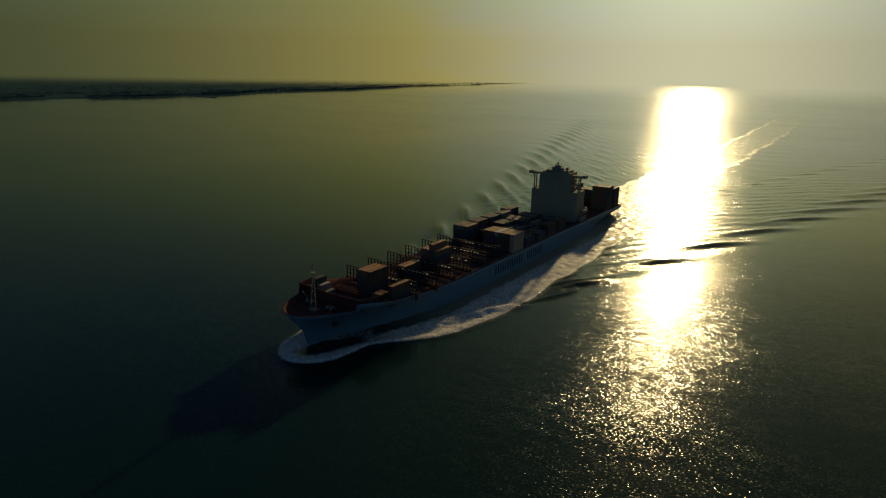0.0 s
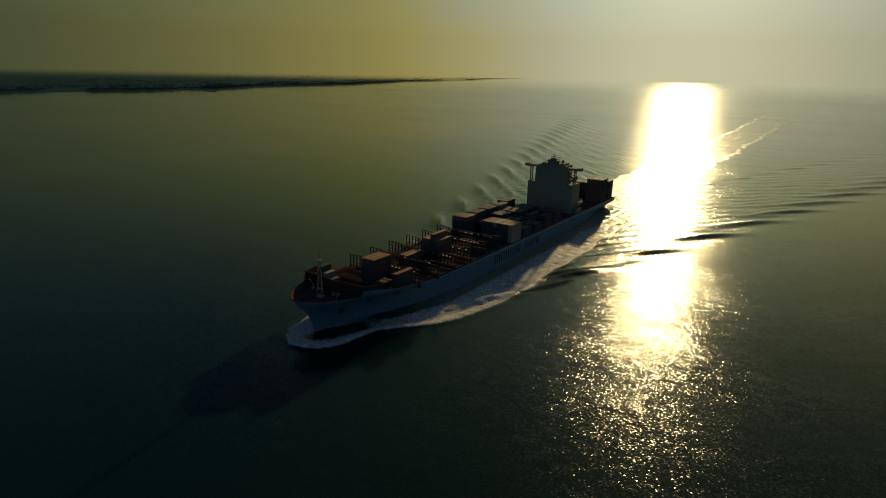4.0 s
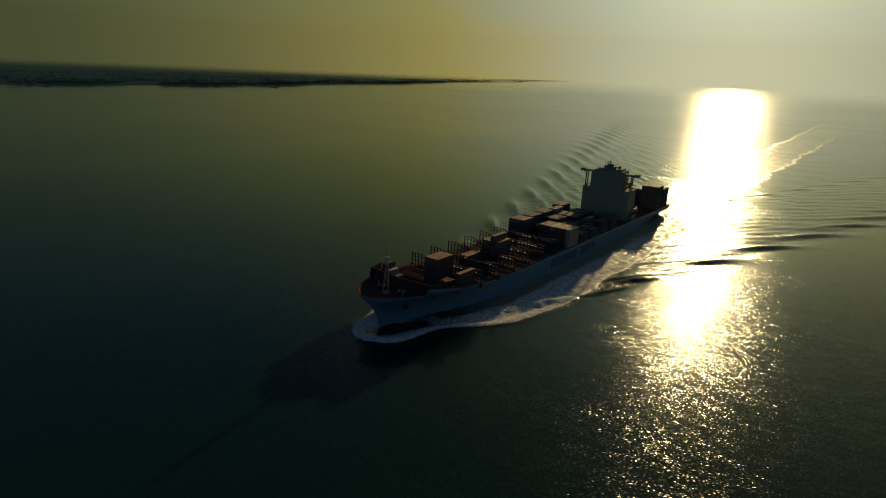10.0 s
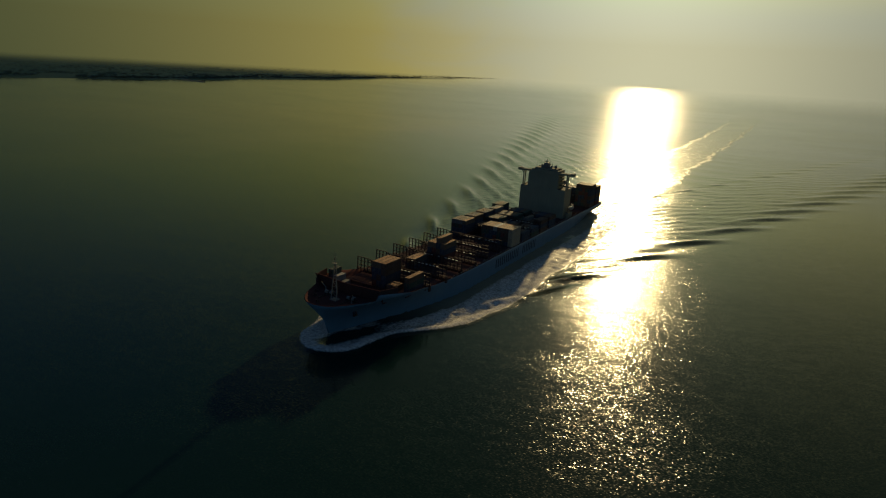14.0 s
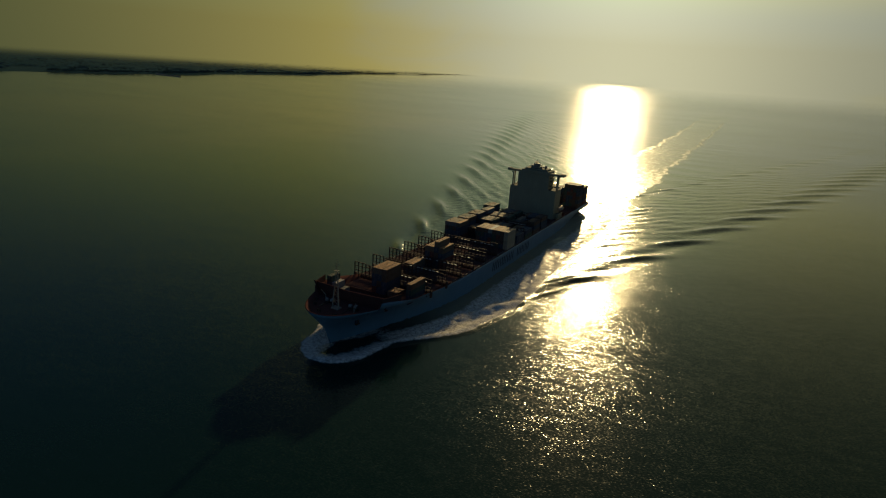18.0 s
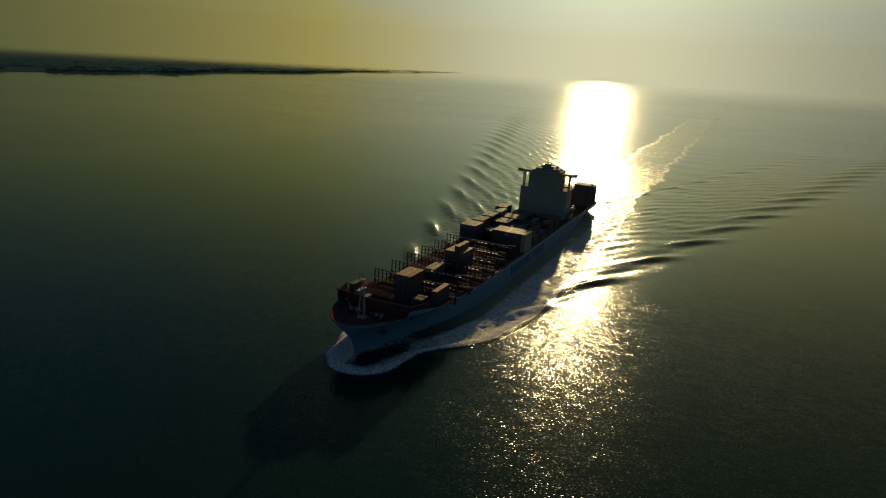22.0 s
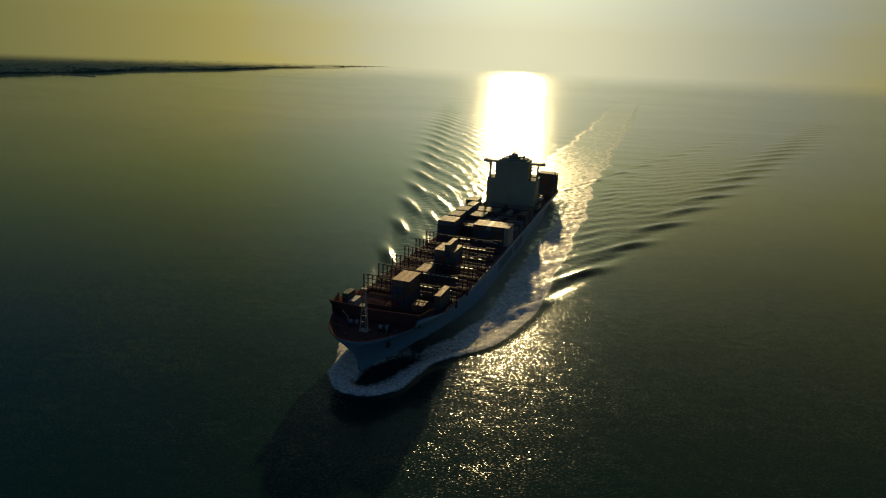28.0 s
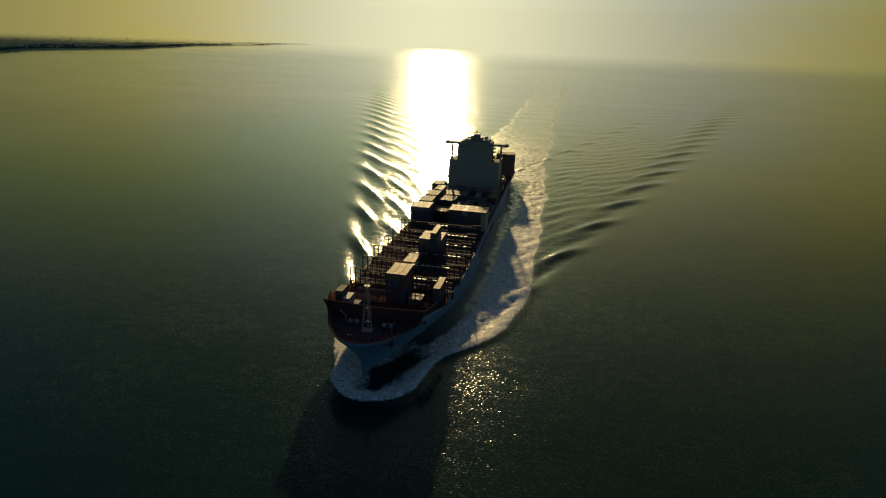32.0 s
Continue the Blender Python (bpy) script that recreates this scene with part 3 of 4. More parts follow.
def build_woods():
    """Belts of trees on the shore, each tree a few ragged clumps on a stem."""
    rng = random.Random(7)
    ico = fresh()
    bmesh.ops.create_icosphere(ico, subdivisions=1, radius=1.0)
    ball = [v.co.copy() for v in ico.verts]
    tris = [tuple(v.index for v in f.verts) for f in ico.faces]
    ico.free()
    verts, faces = [], []
    for _ in range(7000):
        y = rng.uniform(-300, 4300)
        d = rng.choice((rng.uniform(15, 90), rng.uniform(15, 320), rng.uniform(60, 900)))
        x = shore_x(y) - d
        if math.hypot(x - HUB.x, y - HUB.y) > REACH - 30 or noise.noise(Vector((x / 150, y / 220, 3))) < -0.18:
            continue
        h = rng.uniform(5, 8) * lerp(y, (1500, 1.0), (3000, 0.7), (4200, 0.4))
        base = Vector((x, y, far_lift(x, y) + 3.0))
        for c in range(2):
            b = len(verts)
            mid = base + Vector((rng.uniform(-4, 4), rng.uniform(-5, 5), h * (0.45 + 0.25 * c)))
            size = Vector((rng.uniform(4, 8), rng.uniform(4, 9), h * rng.uniform(0.3, 0.5)))
            for p in ball:
                j = rng.uniform(0.72, 1.2)
                verts.append((mid.x + p.x * size.x * j, mid.y + p.y * size.y * j, mid.z + p.z * size.z * j))
            faces += [tuple(b + i for i in t) for t in tris]
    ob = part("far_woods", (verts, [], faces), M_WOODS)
    return tagged(ob, "dark belt of trees along the far shore", "woods", kind="stuff")


def build_groyne(y, length):
    """A low stone groyne that runs out from the shore."""
    rng = random.Random(int(y))
    x0 = shore_x(y)
    bm = fresh()
    n = 18
    rows = []
    for i in range(n + 1):
        x = x0 - 6 + (length + 6) * i / n
        z = far_lift(x, y)
        h = 2.6 + rng.uniform(-0.3, 0.3)
        rows.append([bm.verts.new((x, y + dy + rng.uniform(-0.4, 0.4), z + dz)) for dy, dz in ((-7, -0.6), (-2.2, h), (2.2, h), (7, -0.6))])
    for a, b in zip(rows, rows[1:]):
        for k in range(3):
            bm.faces.new((a[k], b[k], b[k + 1], a[k + 1]))
    bm.faces.new(rows[0])
    bm.faces.new(rows[-1][::-1])
    return tagged(part("groyne", bm, M_STONE), "low dark stone groyne running out from the shore", "groyne", "groynes on the shore")


for ob in (build_land(), build_woods(), build_groyne(1420, 130), build_groyne(640, 90)):
    ob.location.z = SEA_LEVEL

# ---- the ship ----
ship = tagged(new("container_ship"), "pale blue container ship with cream deckhouse, half loaded, under way", "ship")
LENGTH, HALF, DECK, HATCH = 318.0, 21.4, 9.8, 11.2


def sheer(y):
    return lerp(y, (-8, 15.2), (10.6, 14.6), (11.8, 17.0), (15, 16.8), (28, 14.6), (48, 11.2), (60, 10.7), (318, 10.6))


def stem_y(z):
    return lerp(z, (-5, 2.0), (0, 0.0), (6, -2.2), (14, -8.2), (19, -11.0))


def half_breadth(y, z):
    """Half the hull's width at a height z and a place y astern of the stem at the waterline."""
    w = min(max(z / 14.0, 0.0), 1.0) ** 2.4
    d = max(y - stem_y(z), 0.0)
    low = math.sin(math.pi / 2 * min(d / 94.0, 1.0))
    high = min(d / 37.0, 1.0) ** 0.43
    run = 1.0
    if y > 235:
        u = (y - 235) / (LENGTH - 235)
        run = 1 - (1 - min(max(z / 8.0, 0.0), 1.0)) * 0.55 * u ** 1.6
    return HALF * (low * (1 - w) + high * w) * run


def build_hull():
    nlev, nfore = 13, 44
    grid = []
    tops = [-8.8 + 80.8 * (i / nfore) ** 1.6 for i in range(nfore + 1)] + list(np.linspace(80, 318, 40))
    for i, yt in enumerate(tops):
        top = sheer(yt)
        keel = -4.0 if yt < 282 else -4.0 + 7.0 * ((yt - 282) / 36.0)
        col = []
        for q in range(nlev):
            z = keel + (top - keel) * q / (nlev - 1)
            if i <= nfore:
                y = stem_y(z) + (72 - stem_y(z)) * (i / nfore) ** 1.6
            else:
                y = yt
            col.append((half_breadth(y, z) if i else 0.0, y, z))
        grid.append(col)
    bm = fresh()
    sides = []
    for s in (1, -1):
        sides.append([[bm.verts.new((s * b, y, z)) for b, y, z in col] for col in grid])
    for s, side in zip((1, -1), sides):
        for i in range(len(grid) - 1):
            for q in range(nlev - 1):
                f = (side[i][q], side[i + 1][q], side[i + 1][q + 1], side[i][q + 1])
                face = bm.faces.new(f if s > 0 else f[::-1])
                face.smooth = True
                face.material_index = 1 if sum(v.co.z for v in face.verts) / 4 < -2.5 else 0
    for q in range(nlev - 1):
        bm.faces.new((sides[0][-1][q], sides[1][-1][q], sides[1][-1][q + 1], sides[0][-1][q + 1]))
    bmesh.ops.remove_doubles(bm, verts=bm.verts, dist=0.001)
    bmesh.ops.recalc_face_normals(bm, faces=bm.faces)
    hull = part("hull", bm, [M_HULL, M_BOOT, M_DECK, M_DECK], ship, "pale blue hull with flared bow and streaked paint")
    thick = hull.modifiers.new("plating", "SOLIDIFY")
    thick.thickness, thick.offset, thick.material_offset = 0.35, -1.0, 2
    thick.material_offset_rim = 2
    return hull


def deck_plate(name, y0, y1, z, n=40):
    bm = fresh()
    rows = []
    for i in range(n + 1):
        y = y0 + (y1 - y0) * i / n
        b = max(half_breadth(y, z) - 0.12, 0.05)
        rows.append([bm.verts.new((x, y, z + dz)) for x, dz in ((-b, 0), (0, 0.12), (b, 0))])
    for a, b in zip(rows, rows[1:]):
        for k in range(2):
            bm.faces.new((a[k], a[k + 1], b[k + 1], b[k]))
    return part(name, bm, M_DECK, ship, "weathered red-brown steel deck")


hull = build_hull()
deck_plate("forecastle_deck", -7.0, 13.6, 13.1)
deck_plate("main_deck", 13.4, LENGTH - 0.2, DECK, 80)


def build_name():
    """The name on the side as plain dark bars."""
    y = 114.0
    for word in (6, 4):
        for k in range(word):
            bm = fresh()
            b = HALF + 0.03
            block(bm, b, y, 3.6, b + 0.05, y + 1.1, 8.6)
            block(bm, b, y + 2.7, 3.6, b + 0.05, y + 3.8, 8.6)
            part("lettering_bar", bm, M_NAME, hull, "dark painted lettering bar")
            y += 5.4
        y += 5.0


build_name()


def build_breakwater():
    bm = fresh()
    z0, z1 = 13.0, 18.3
    for x0, x1 in ((-17.0, -9.0), (-9.0, 0.0), (0.0, 9.0), (9.0, 17.0)):
        xt = -19.0 if x0 < -16 else x0      # the outer corner leans out over the side
        ya, yb = 14.6 - 0.10 * (18 - abs(x0)), 14.6 - 0.10 * (18 - abs(x1))
        v = [bm.verts.new(p) for p in ((x0, ya, z0), (x1, yb, z0), (x1, yb - 1.2, z1), (xt, ya - 1.2, z1), (x0, ya + 0.3, z0), (x1, yb + 0.3, z0), (x1, yb - 0.9, z1), (xt, ya - 0.9, z1))]
        for q in ((0, 1, 2, 3), (7, 6, 5, 4), (3, 2, 6, 7), (4, 5, 1, 0), (0, 3, 7, 4), (1, 5, 6, 2)):
            bm.faces.new([v[i] for i in q])
    plate = part("breakwater", bm, M_DECK, ship, "red-brown raked breakwater plate")
    for x in range(-16, 17, 4):
        bm = fresh()
        y = 14.8 - 0.10 * (18 - abs(x))
        v = [bm.verts.new(p) for p in ((x - 0.1, y, 13.0), (x - 0.1, y + 2.6, 13.0), (x - 0.1, y - 0.9, 17.6), (x + 0.1, y, 13.0), (x + 0.1, y + 2.6, 13.0), (x + 0.1, y - 0.9, 17.6))]
        for q in ((0, 2, 1), (3, 4, 5), (0, 1, 4, 3), (1, 2, 5, 4), (2, 0, 3, 5)):
            bm.faces.new([v[i] for i in q])
        part("bracket", bm, M_DECK, plate)
    for s in (-1, 1):
        bm = fresh()
        rows = []
        for k in range(7):
            y = 12.0 + 1.6 * k
            x, z = s * (half_breadth(y, sheer(y)) - 0.2), sheer(y)
            h = 18.7 - 0.05 * k
            rows.append([bm.verts.new(p) for p in ((x, y, z - 0.4), (x, y, h), (x - s * 0.25, y, h), (x - s * 0.25, y, z - 0.4))])
        for a, c in zip(rows, rows[1:]):
            for k in range(4):
                bm.faces.new((a[k], c[k], c[(k + 1) % 4], a[(k + 1) % 4]))
        bm.faces.new(rows[0])
        bm.faces.new(rows[-1][::-1])
        part("side_screen", bm, M_HATCH, plate)


build_breakwater()


def build_foremast():
    y, z0, z1 = 3.8, 13.1, 31.0
    mast = None
    bm = fresh()
    block(bm, -1.7, y - 1.0, z0, 1.7, y + 1.9, z0 + 0.5, 0.1)
    mast = part("foremast", bm, M_MAST, ship, "pale lattice foremast on the forecastle")
    for s in (-1, 1):
        part("leg", bar(fresh(), (s * 1.6, y, z0), (s * 0.35, y + 0.6, z1 - 2), 0.26, 8, 0.17), M_MAST, mast)
    part("leg", bar(fresh(), (0, y + 1.6, z0), (0, y + 0.9, z1 - 2), 0.16, 8, 0.12), M_MAST, mast)
    for k in range(7):
        u = (k + 0.6) / 7
        x = 1.6 + (0.35 - 1.6) * u
        z = z0 + (z1 - 2 - z0) * u
        part("rung", bar(fresh(), (-x, y + 0.6 * u, z), (x, y + 0.6 * u, z), 0.10), M_MAST, mast)
        if k < 6:
            u2 = (k + 1.6) / 7
            x2 = 1.6 + (0.35 - 1.6) * u2
            s = 1 if k % 2 else -1
            part("brace", bar(fresh(), (-s * x, y + 0.6 * u, z), (s * x2, y + 0.6 * u2, z0 + (z1 - 2 - z0) * u2), 0.07), M_MAST, mast)
    bm = fresh()
    block(bm, -0.9, y - 0.3, z1 - 2.1, 0.9, y + 1.2, z1 - 1.95)
    for x in (-0.9, 0, 0.9):
        bar(bm, (x, y - 0.3, z1 - 1.9), (x, y - 0.3, z1 - 0.8), 0.05)
    bar(bm, (-0.9, y - 0.3, z1 - 0.8), (0.9, y - 0.3, z1 - 0.8), 0.05)
    part("platform", bm, M_MAST, mast)
    part("pole", bar(fresh(), (0, y + 0.5, z1 - 2), (0, y + 0.5, z1 + 3.0), 0.14, 8, 0.05), M_MAST, mast)
    part("yard", bar(fresh(), (-1.3, y + 0.5, z1 + 0.7), (1.3, y + 0.5, z1 + 0.7), 0.07), M_MAST, mast)
    part("masthead_lamp", bar(fresh(), (0, y + 0.1, z1 - 0.3), (0, y + 0.1, z1 + 0.2), 0.22, 8), M_BLACK, mast)


build_foremast()


def build_windlass(x):
    bm = fresh()
    block(bm, x - 2.2, 5.9, 13.1, x + 2.2, 8.4, 13.5, 0.06)
    w = part("windlass", bm, M_BLACK, ship, "anchor windlass on the forecastle")
    part("drum", bar(fresh(), (x - 1.9, 7.1, 14.4), (x - 0.5, 7.1, 14.4), 0.75, 14), M_GREY, w)
    part("drum", bar(fresh(), (x + 0.4, 7.1, 14.4), (x + 1.7, 7.1, 14.4), 0.6, 14), M_GREY, w)
    for dx in (-2.0, 0.0, 1.9):
        part("bearing", block(fresh(), x + dx - 0.12, 6.6, 13.4, x + dx + 0.12, 7.6, 15.1, 0.04), M_BLACK, w)
    part("motor", block(fresh(), x - 0.6, 8.0, 13.4, x + 0.8, 9.3, 14.6, 0.12), M_GREY, w)
    part("anchor_chain", block(fresh(), x - 1.4, 0.4 + 1.2, 13.15, x - 1.0, 6.4, 13.5, 0.08), M_BLACK, w)


build_windlass(-5.4)
build_windlass(6.2)


def build_anchor(s):
    y, z = 9.0, 8.2
    x = half_breadth(y, z)
    bm = fresh()
    bmesh.ops.create_cone(bm, cap_ends=True, segments=14, radius1=1.5, radius2=1.3, depth=0.5, matrix=Matrix.Translation((s * x, y, z)) @ Matrix.Rotation(math.pi / 2, 4, "Y"))
    a = part("anchor_pocket", bm, M_NAME, hull, "dark recess with a stowed anchor")
    part("anchor_shank", block(fresh(), s * x - 0.5, y - 0.25, z - 1.6, s * x + 0.5, y + 0.25, z + 0.8, 0.08), M_BLACK, a)
    part("anchor_fluke", block(fresh(), s * x - 0.55, y - 1.2, z - 1.9, s * x + 0.55, y + 1.2, z - 1.3, 0.15), M_BLACK, a)


build_anchor(1)
build_anchor(-1)


def build_bollard(x, y, z):
    bm = fresh()
    block(bm, x - 0.9, y - 0.4, z, x + 0.9, y + 0.4, z + 0.15)
    b = part("bollard", bm, M_BLACK, ship)
    for dx in (-0.5, 0.5):
        part("post", bar(fresh(), (x + dx, y, z + 0.1), (x + dx, y, z + 1.0), 0.26, 10), M_BLACK, b)


for x, y in ((-9.5, 3.0), (9.8, 3.2), (-12.2, 7.0), (12.6, 7.2), (-3.6, -2.0), (3.8, -2.0)):
    build_bollard(x, y, 13.12)


def build_davit(x, y, lean):
    d = part("davit", bar(fresh(), (x, y, 13.1), (x, y, 15.4), 0.22, 8), M_MAST, ship, "small pale davit on the forecastle")
    part("jib", bar(fresh(), (x, y, 15.3), (x + lean, y - 1.0, 17.6), 0.14, 8), M_MAST, d)


build_davit(8.0, 5.2, 1.4)
build_davit(-9.0, 9.0, -1.6)

# cargo bays: where each begins, astern of the stem
BAY = 12.19
FORE_BAYS = [31.9 + 14.95 * k for k in range(6)] + [121.2]
MID_BAYS = [133.8, 148.8, 163.8, 178.8, 193.8, 208.8]
AFT_BAYS = [256.5, 283.6, 298.2]


def beam_at(y):
    return min(half_breadth(y, DECK + 1), half_breadth(y + BAY, DECK + 1)) - 0.25


def build_hatches(y, length=BAY):
    half = beam_at(y)
    cuts = [-half, -half / 3, half / 3, half]
    for a, b in zip(cuts, cuts[1:]):
        bm = fresh()
        block(bm, a + 0.06, y, DECK - 0.05, b - 0.06, y + length, HATCH - 0.02, 0.08)
        lid = part("hatch_cover", bm, M_HATCH, ship, "red-brown steel hatch cover")
        bm = fresh()
        for k in range(1, 4):
            x = a + (b - a) * k / 4
            block(bm, x - 0.15, y + 0.3, HATCH - 0.04, x + 0.15, y + length - 0.3, HATCH + 0.06)
        part("stiffener", bm, M_HATCH, lid)


for y in FORE_BAYS + MID_BAYS + AFT_BAYS:
    build_hatches(y)
build_hatches(19.6, 6.2)


def build_lashing_bridge(y, top, half):
    """A steel gantry across the ship between two bays: a square lattice of posts and rails with a grated walkway, taller at its ends."""
    bm = fresh()
    block(bm, -half, y - 0.55, 12.9, half, y + 0.55, 13.05)
    bridge = part("lashing_bridge", bm, M_STEEL, ship, "dark steel lashing bridge across the deck")
    n = 20
    xs = [-half + 2 * half * k / n for k in range(n + 1)]
    for k, x in enumerate(xs):
        h = top if k <= 3 or k >= n - 2 else 17.7
        part("post", block(fresh(), x - 0.19, y - 0.5, DECK, x + 0.19, y - 0.12, h), M_STEEL, bridge)
    for z in (12.4, 14.5, 16.5):
        part("rail", block(fresh(), -half, y - 0.56, z - 0.12, half, y - 0.2, z + 0.10), M_STEEL, bridge)
    for a, c, z in ((0, 3, top - 0.12), (n - 2, n, top - 0.12), (3, n - 2, 17.6)):
        part("rail", block(fresh(), xs[a], y - 0.56, z - 0.12, xs[c], y - 0.2, z + 0.10), M_STEEL, bridge)
    for k in range(3, n - 1):
        # port pieces are painted bright for sun glints, the others stay plain steel
        if (k * 7 + int(y)) % 9 not in (2, 6):
            part("walkway", block(fresh(), xs[k] + 0.28, y - 0.18, 16.62, xs[k + 1] - 0.28, y + 0.5, 16.72), M_GLINT if k > 8 else M_STEEL, bridge, "steel grating painted as bright as its sun glints" if k > 8 else "")
    bm = fresh()
    for x in xs[::2]:
        bar(bm, (x, y + 0.55, 16.6), (x, y + 0.55, 17.7), 0.05, 4)
    bar(bm, (-half, y + 0.55, 17.7), (half, y + 0.55, 17.7), 0.05, 4)
    part("handrail", bm, M_STEEL, bridge)
    bm = fresh()
    for dx in (0.0, 0.8):
        bar(bm, (xs[3] + 0.3 + dx, y + 0.1, top - 0.4), (xs[6] + dx, y + 0.1, 12.9), 0.13, 5)
    part("stair", bm, M_STEEL, bridge, "steel stair down to the hatch covers")
    for a, c in ((5, 6), (7, 6), (11, 12), (13, 12), (17, 18), (19, 18)):
        part("brace", bar(fresh(), (xs[a], y - 0.35, 10.2), (xs[c], y - 0.35, 14.4), 0.10, 5), M_STEEL, bridge)
    for s in (-1, 1):
        part("tower", block(fresh(), s * half - 0.35, y - 0.6, DECK, s * half + 0.35, y + 0.6, 13.0), M_STEEL, bridge)


for k in range(6):
    build_lashing_bridge(45.3 + 14.95 * k, 18.4, 20.6)
for y in (147.5, 162.4, 177.4, 192.4, 207.4, 296.9):
    build_lashing_bridge(y, 18.4, 20.6)


def build_rail(s):
    bm = fresh()
    for k in range(64):
        y = 64 + 3.0 * k
        bar(bm, (s * 21.1, y, 10.5), (s * 21.1, y, 11.7), 0.05, 4)
    for z in (11.1, 11.7):
        bar(bm, (s * 21.1, 64, z), (s * 21.1, 253, z), 0.045, 4)
    part("guard_rail", bm, M_GREY, ship)


build_rail(1)
build_rail(-1)


# ---- deckhouse ----
def build_house():
    y0, y1 = 234.0, 248.0
    bm = fresh()
    block(bm, -18.2, y0, DECK, 16.5, y1, 30.6, 0.15)
    house = part("deckhouse", bm, M_CREAM, ship, "tall cream deckhouse with bridge wings")
    part("tower", block(fresh(), -12.8, y0 + 0.05, 30.5, 10.5, y1 - 1, 41.0, 0.15), M_CREAM, house)
    part("bridge", block(fresh(), -10.5, y0 - 0.5, 40.9, 10.5, y1 - 2, 43.6, 0.2), M_CREAM, house)
    part("monkey_island", block(fresh(), -8.4, y0 + 0.6, 43.5, 8.4, y1 - 3, 44.7, 0.15), M_CREAM, house)
    for s in (-1, 1):
        bm = fresh()
        block(bm, min(s * 10.6, s * 21.4), y0 + 0.2, 41.2, max(s * 10.6, s * 21.4), y0 + 4.4, 42.5, 0.1)
        wing = part("bridge_wing", bm, M_CREAM, house)
        part("wing_cab", block(fresh(), min(s * 18.8, s * 21.5), y0 + 0.1, 41.0, max(s * 18.8, s * 21.5), y0 + 4.6, 43.0, 0.12), M_CREAM, wing)
        for yy in (y0 + 0.6, y0 + 3.9):
            part("pillar", block(fresh(), s * 16.7 - 0.4, yy - 0.3, 30.5, s * 16.7 + 0.4, yy + 0.3, 41.3, 0.05), M_CREAM, wing)
        part("knee", bar(fresh(), (s * 16.7, y0 + 0.6, 39.2), (s * 18.6, y0 + 0.6, 41.2), 0.3, 6), M_CREAM, wing)
        for z in (33.5, 36.5, 39.0):
            part("stair", block(fresh(), min(s * 11.2, s * 12.8), y0 + 1.0, z, max(s * 11.2, s * 12.8), y1 - 5, z + 0.25), M_ROOFDECK, house)
        bm = fresh()
        for z in (31.4, 31.9):
            bar(bm, (s * 16.9, y0 + 0.3, z), (s * 16.9, y1 - 0.3, z), 0.05, 4)
        for k in range(7):
            bar(bm, (s * 16.9, y0 + 0.3 + k * 2.2, 30.5), (s * 16.9, y0 + 0.3 + k * 2.2, 31.9), 0.05, 4)
        part("railing", bm, M_GREY, house)
        part("side_block", block(fresh(), min(s * 17.0, s * 19.2), y0 + 4, DECK, max(s * 17.0, s * 19.2), y1, 13.6, 0.1), M_CREAM, house)
    # dark walking decks on the ledges
    for name, x0, ya, x1, yb, z in (("deck_ledge", -18.1, y0 + 0.1, 16.4, y1 - 0.1, 30.6), ("bridge_roof", -10.4, y0 - 0.4, 10.4, y1 - 2.1, 43.6), ("top_deck", -8.3, y0 + 0.7, 8.3, y1 - 3.1, 44.7),
                                    ("wing_deck", -21.3, y0 + 0.3, -10.6, y0 + 4.3, 42.5), ("wing_deck", 10.6, y0 + 0.3, 21.3, y0 + 4.3, 42.5), ("cab_roof", -21.4, y0 + 0.2, -18.9, y0 + 4.5, 43.0),
                                    ("cab_roof", 18.9, y0 + 0.2, 21.4, y0 + 4.5, 43.0), ("side_deck", -19.1, y0 + 4.1, -17.05, y1 - 0.1, 13.6), ("side_deck", 17.05, y0 + 4.1, 19.1, y1 - 0.1, 13.6)):
        part(name, block(fresh(), x0, ya, z - 0.02, x1, yb, z + 0.05), M_ROOFDECK, house, "dark painted walking deck")
    # radar mast and aerials
    bm = fresh()
    bar(bm, (-0.5, y0 + 2.6, 44.6), (-0.5, y0 + 2.6, 51.2), 0.55, 8, 0.28)
    mast = part("radar_mast", bm, M_MAST, house, "radar mast with scanners on the bridge roof")
    for x, z, r in ((-3.2, 46.6, 1.1), (2.4, 47.2, 1.3), (-0.5, 49.2, 1.6), (4.6, 45.8, 0.9), (-5.4, 45.7, 0.8)):
        part("scanner", block(fresh(), x - r, y0 + 2.2, z, x + r, y0 + 2.9, z + 0.5, 0.08), M_MAST, mast)
    part("scanner_house", block(fresh(), -4.2, y0 + 1.2, 44.6, 3.4, y0 + 5.0, 46.4, 0.3), M_MAST, mast)
    part("scanner_house", block(fresh(), -2.4, y0 + 1.6, 46.3, 1.8, y0 + 4.4, 48.4, 0.4), M_MAST, mast)
    part("crosstree", block(fresh(), -4.6, y0 + 2.4, 46.2, 4.2, y0 + 3.0, 46.6), M_MAST, mast)
    part("crosstree", block(fresh(), -2.8, y0 + 2.4, 48.6, 2.2, y0 + 3.0, 48.9), M_MAST, mast)
    for x, z in ((-7.8, 49.0), (-4.4, 49.8), (3.9, 49.4), (7.4, 48.2), (-2.6, 50.6), (2.0, 50.4)):
        part("aerial", bar(fresh(), (x, y0 + 2.6, 44.5), (x, y0 + 2.6, z), 0.12, 5, 0.06), M_MAST, mast)
    bm = fresh()
    bmesh.ops.create_uvsphere(bm, u_segments=12, v_segments=8, radius=1.1, matrix=Matrix.Translation((5.9, y0 + 4.5, 46.0)))
    part("radome", bm, M_GREY, mast)
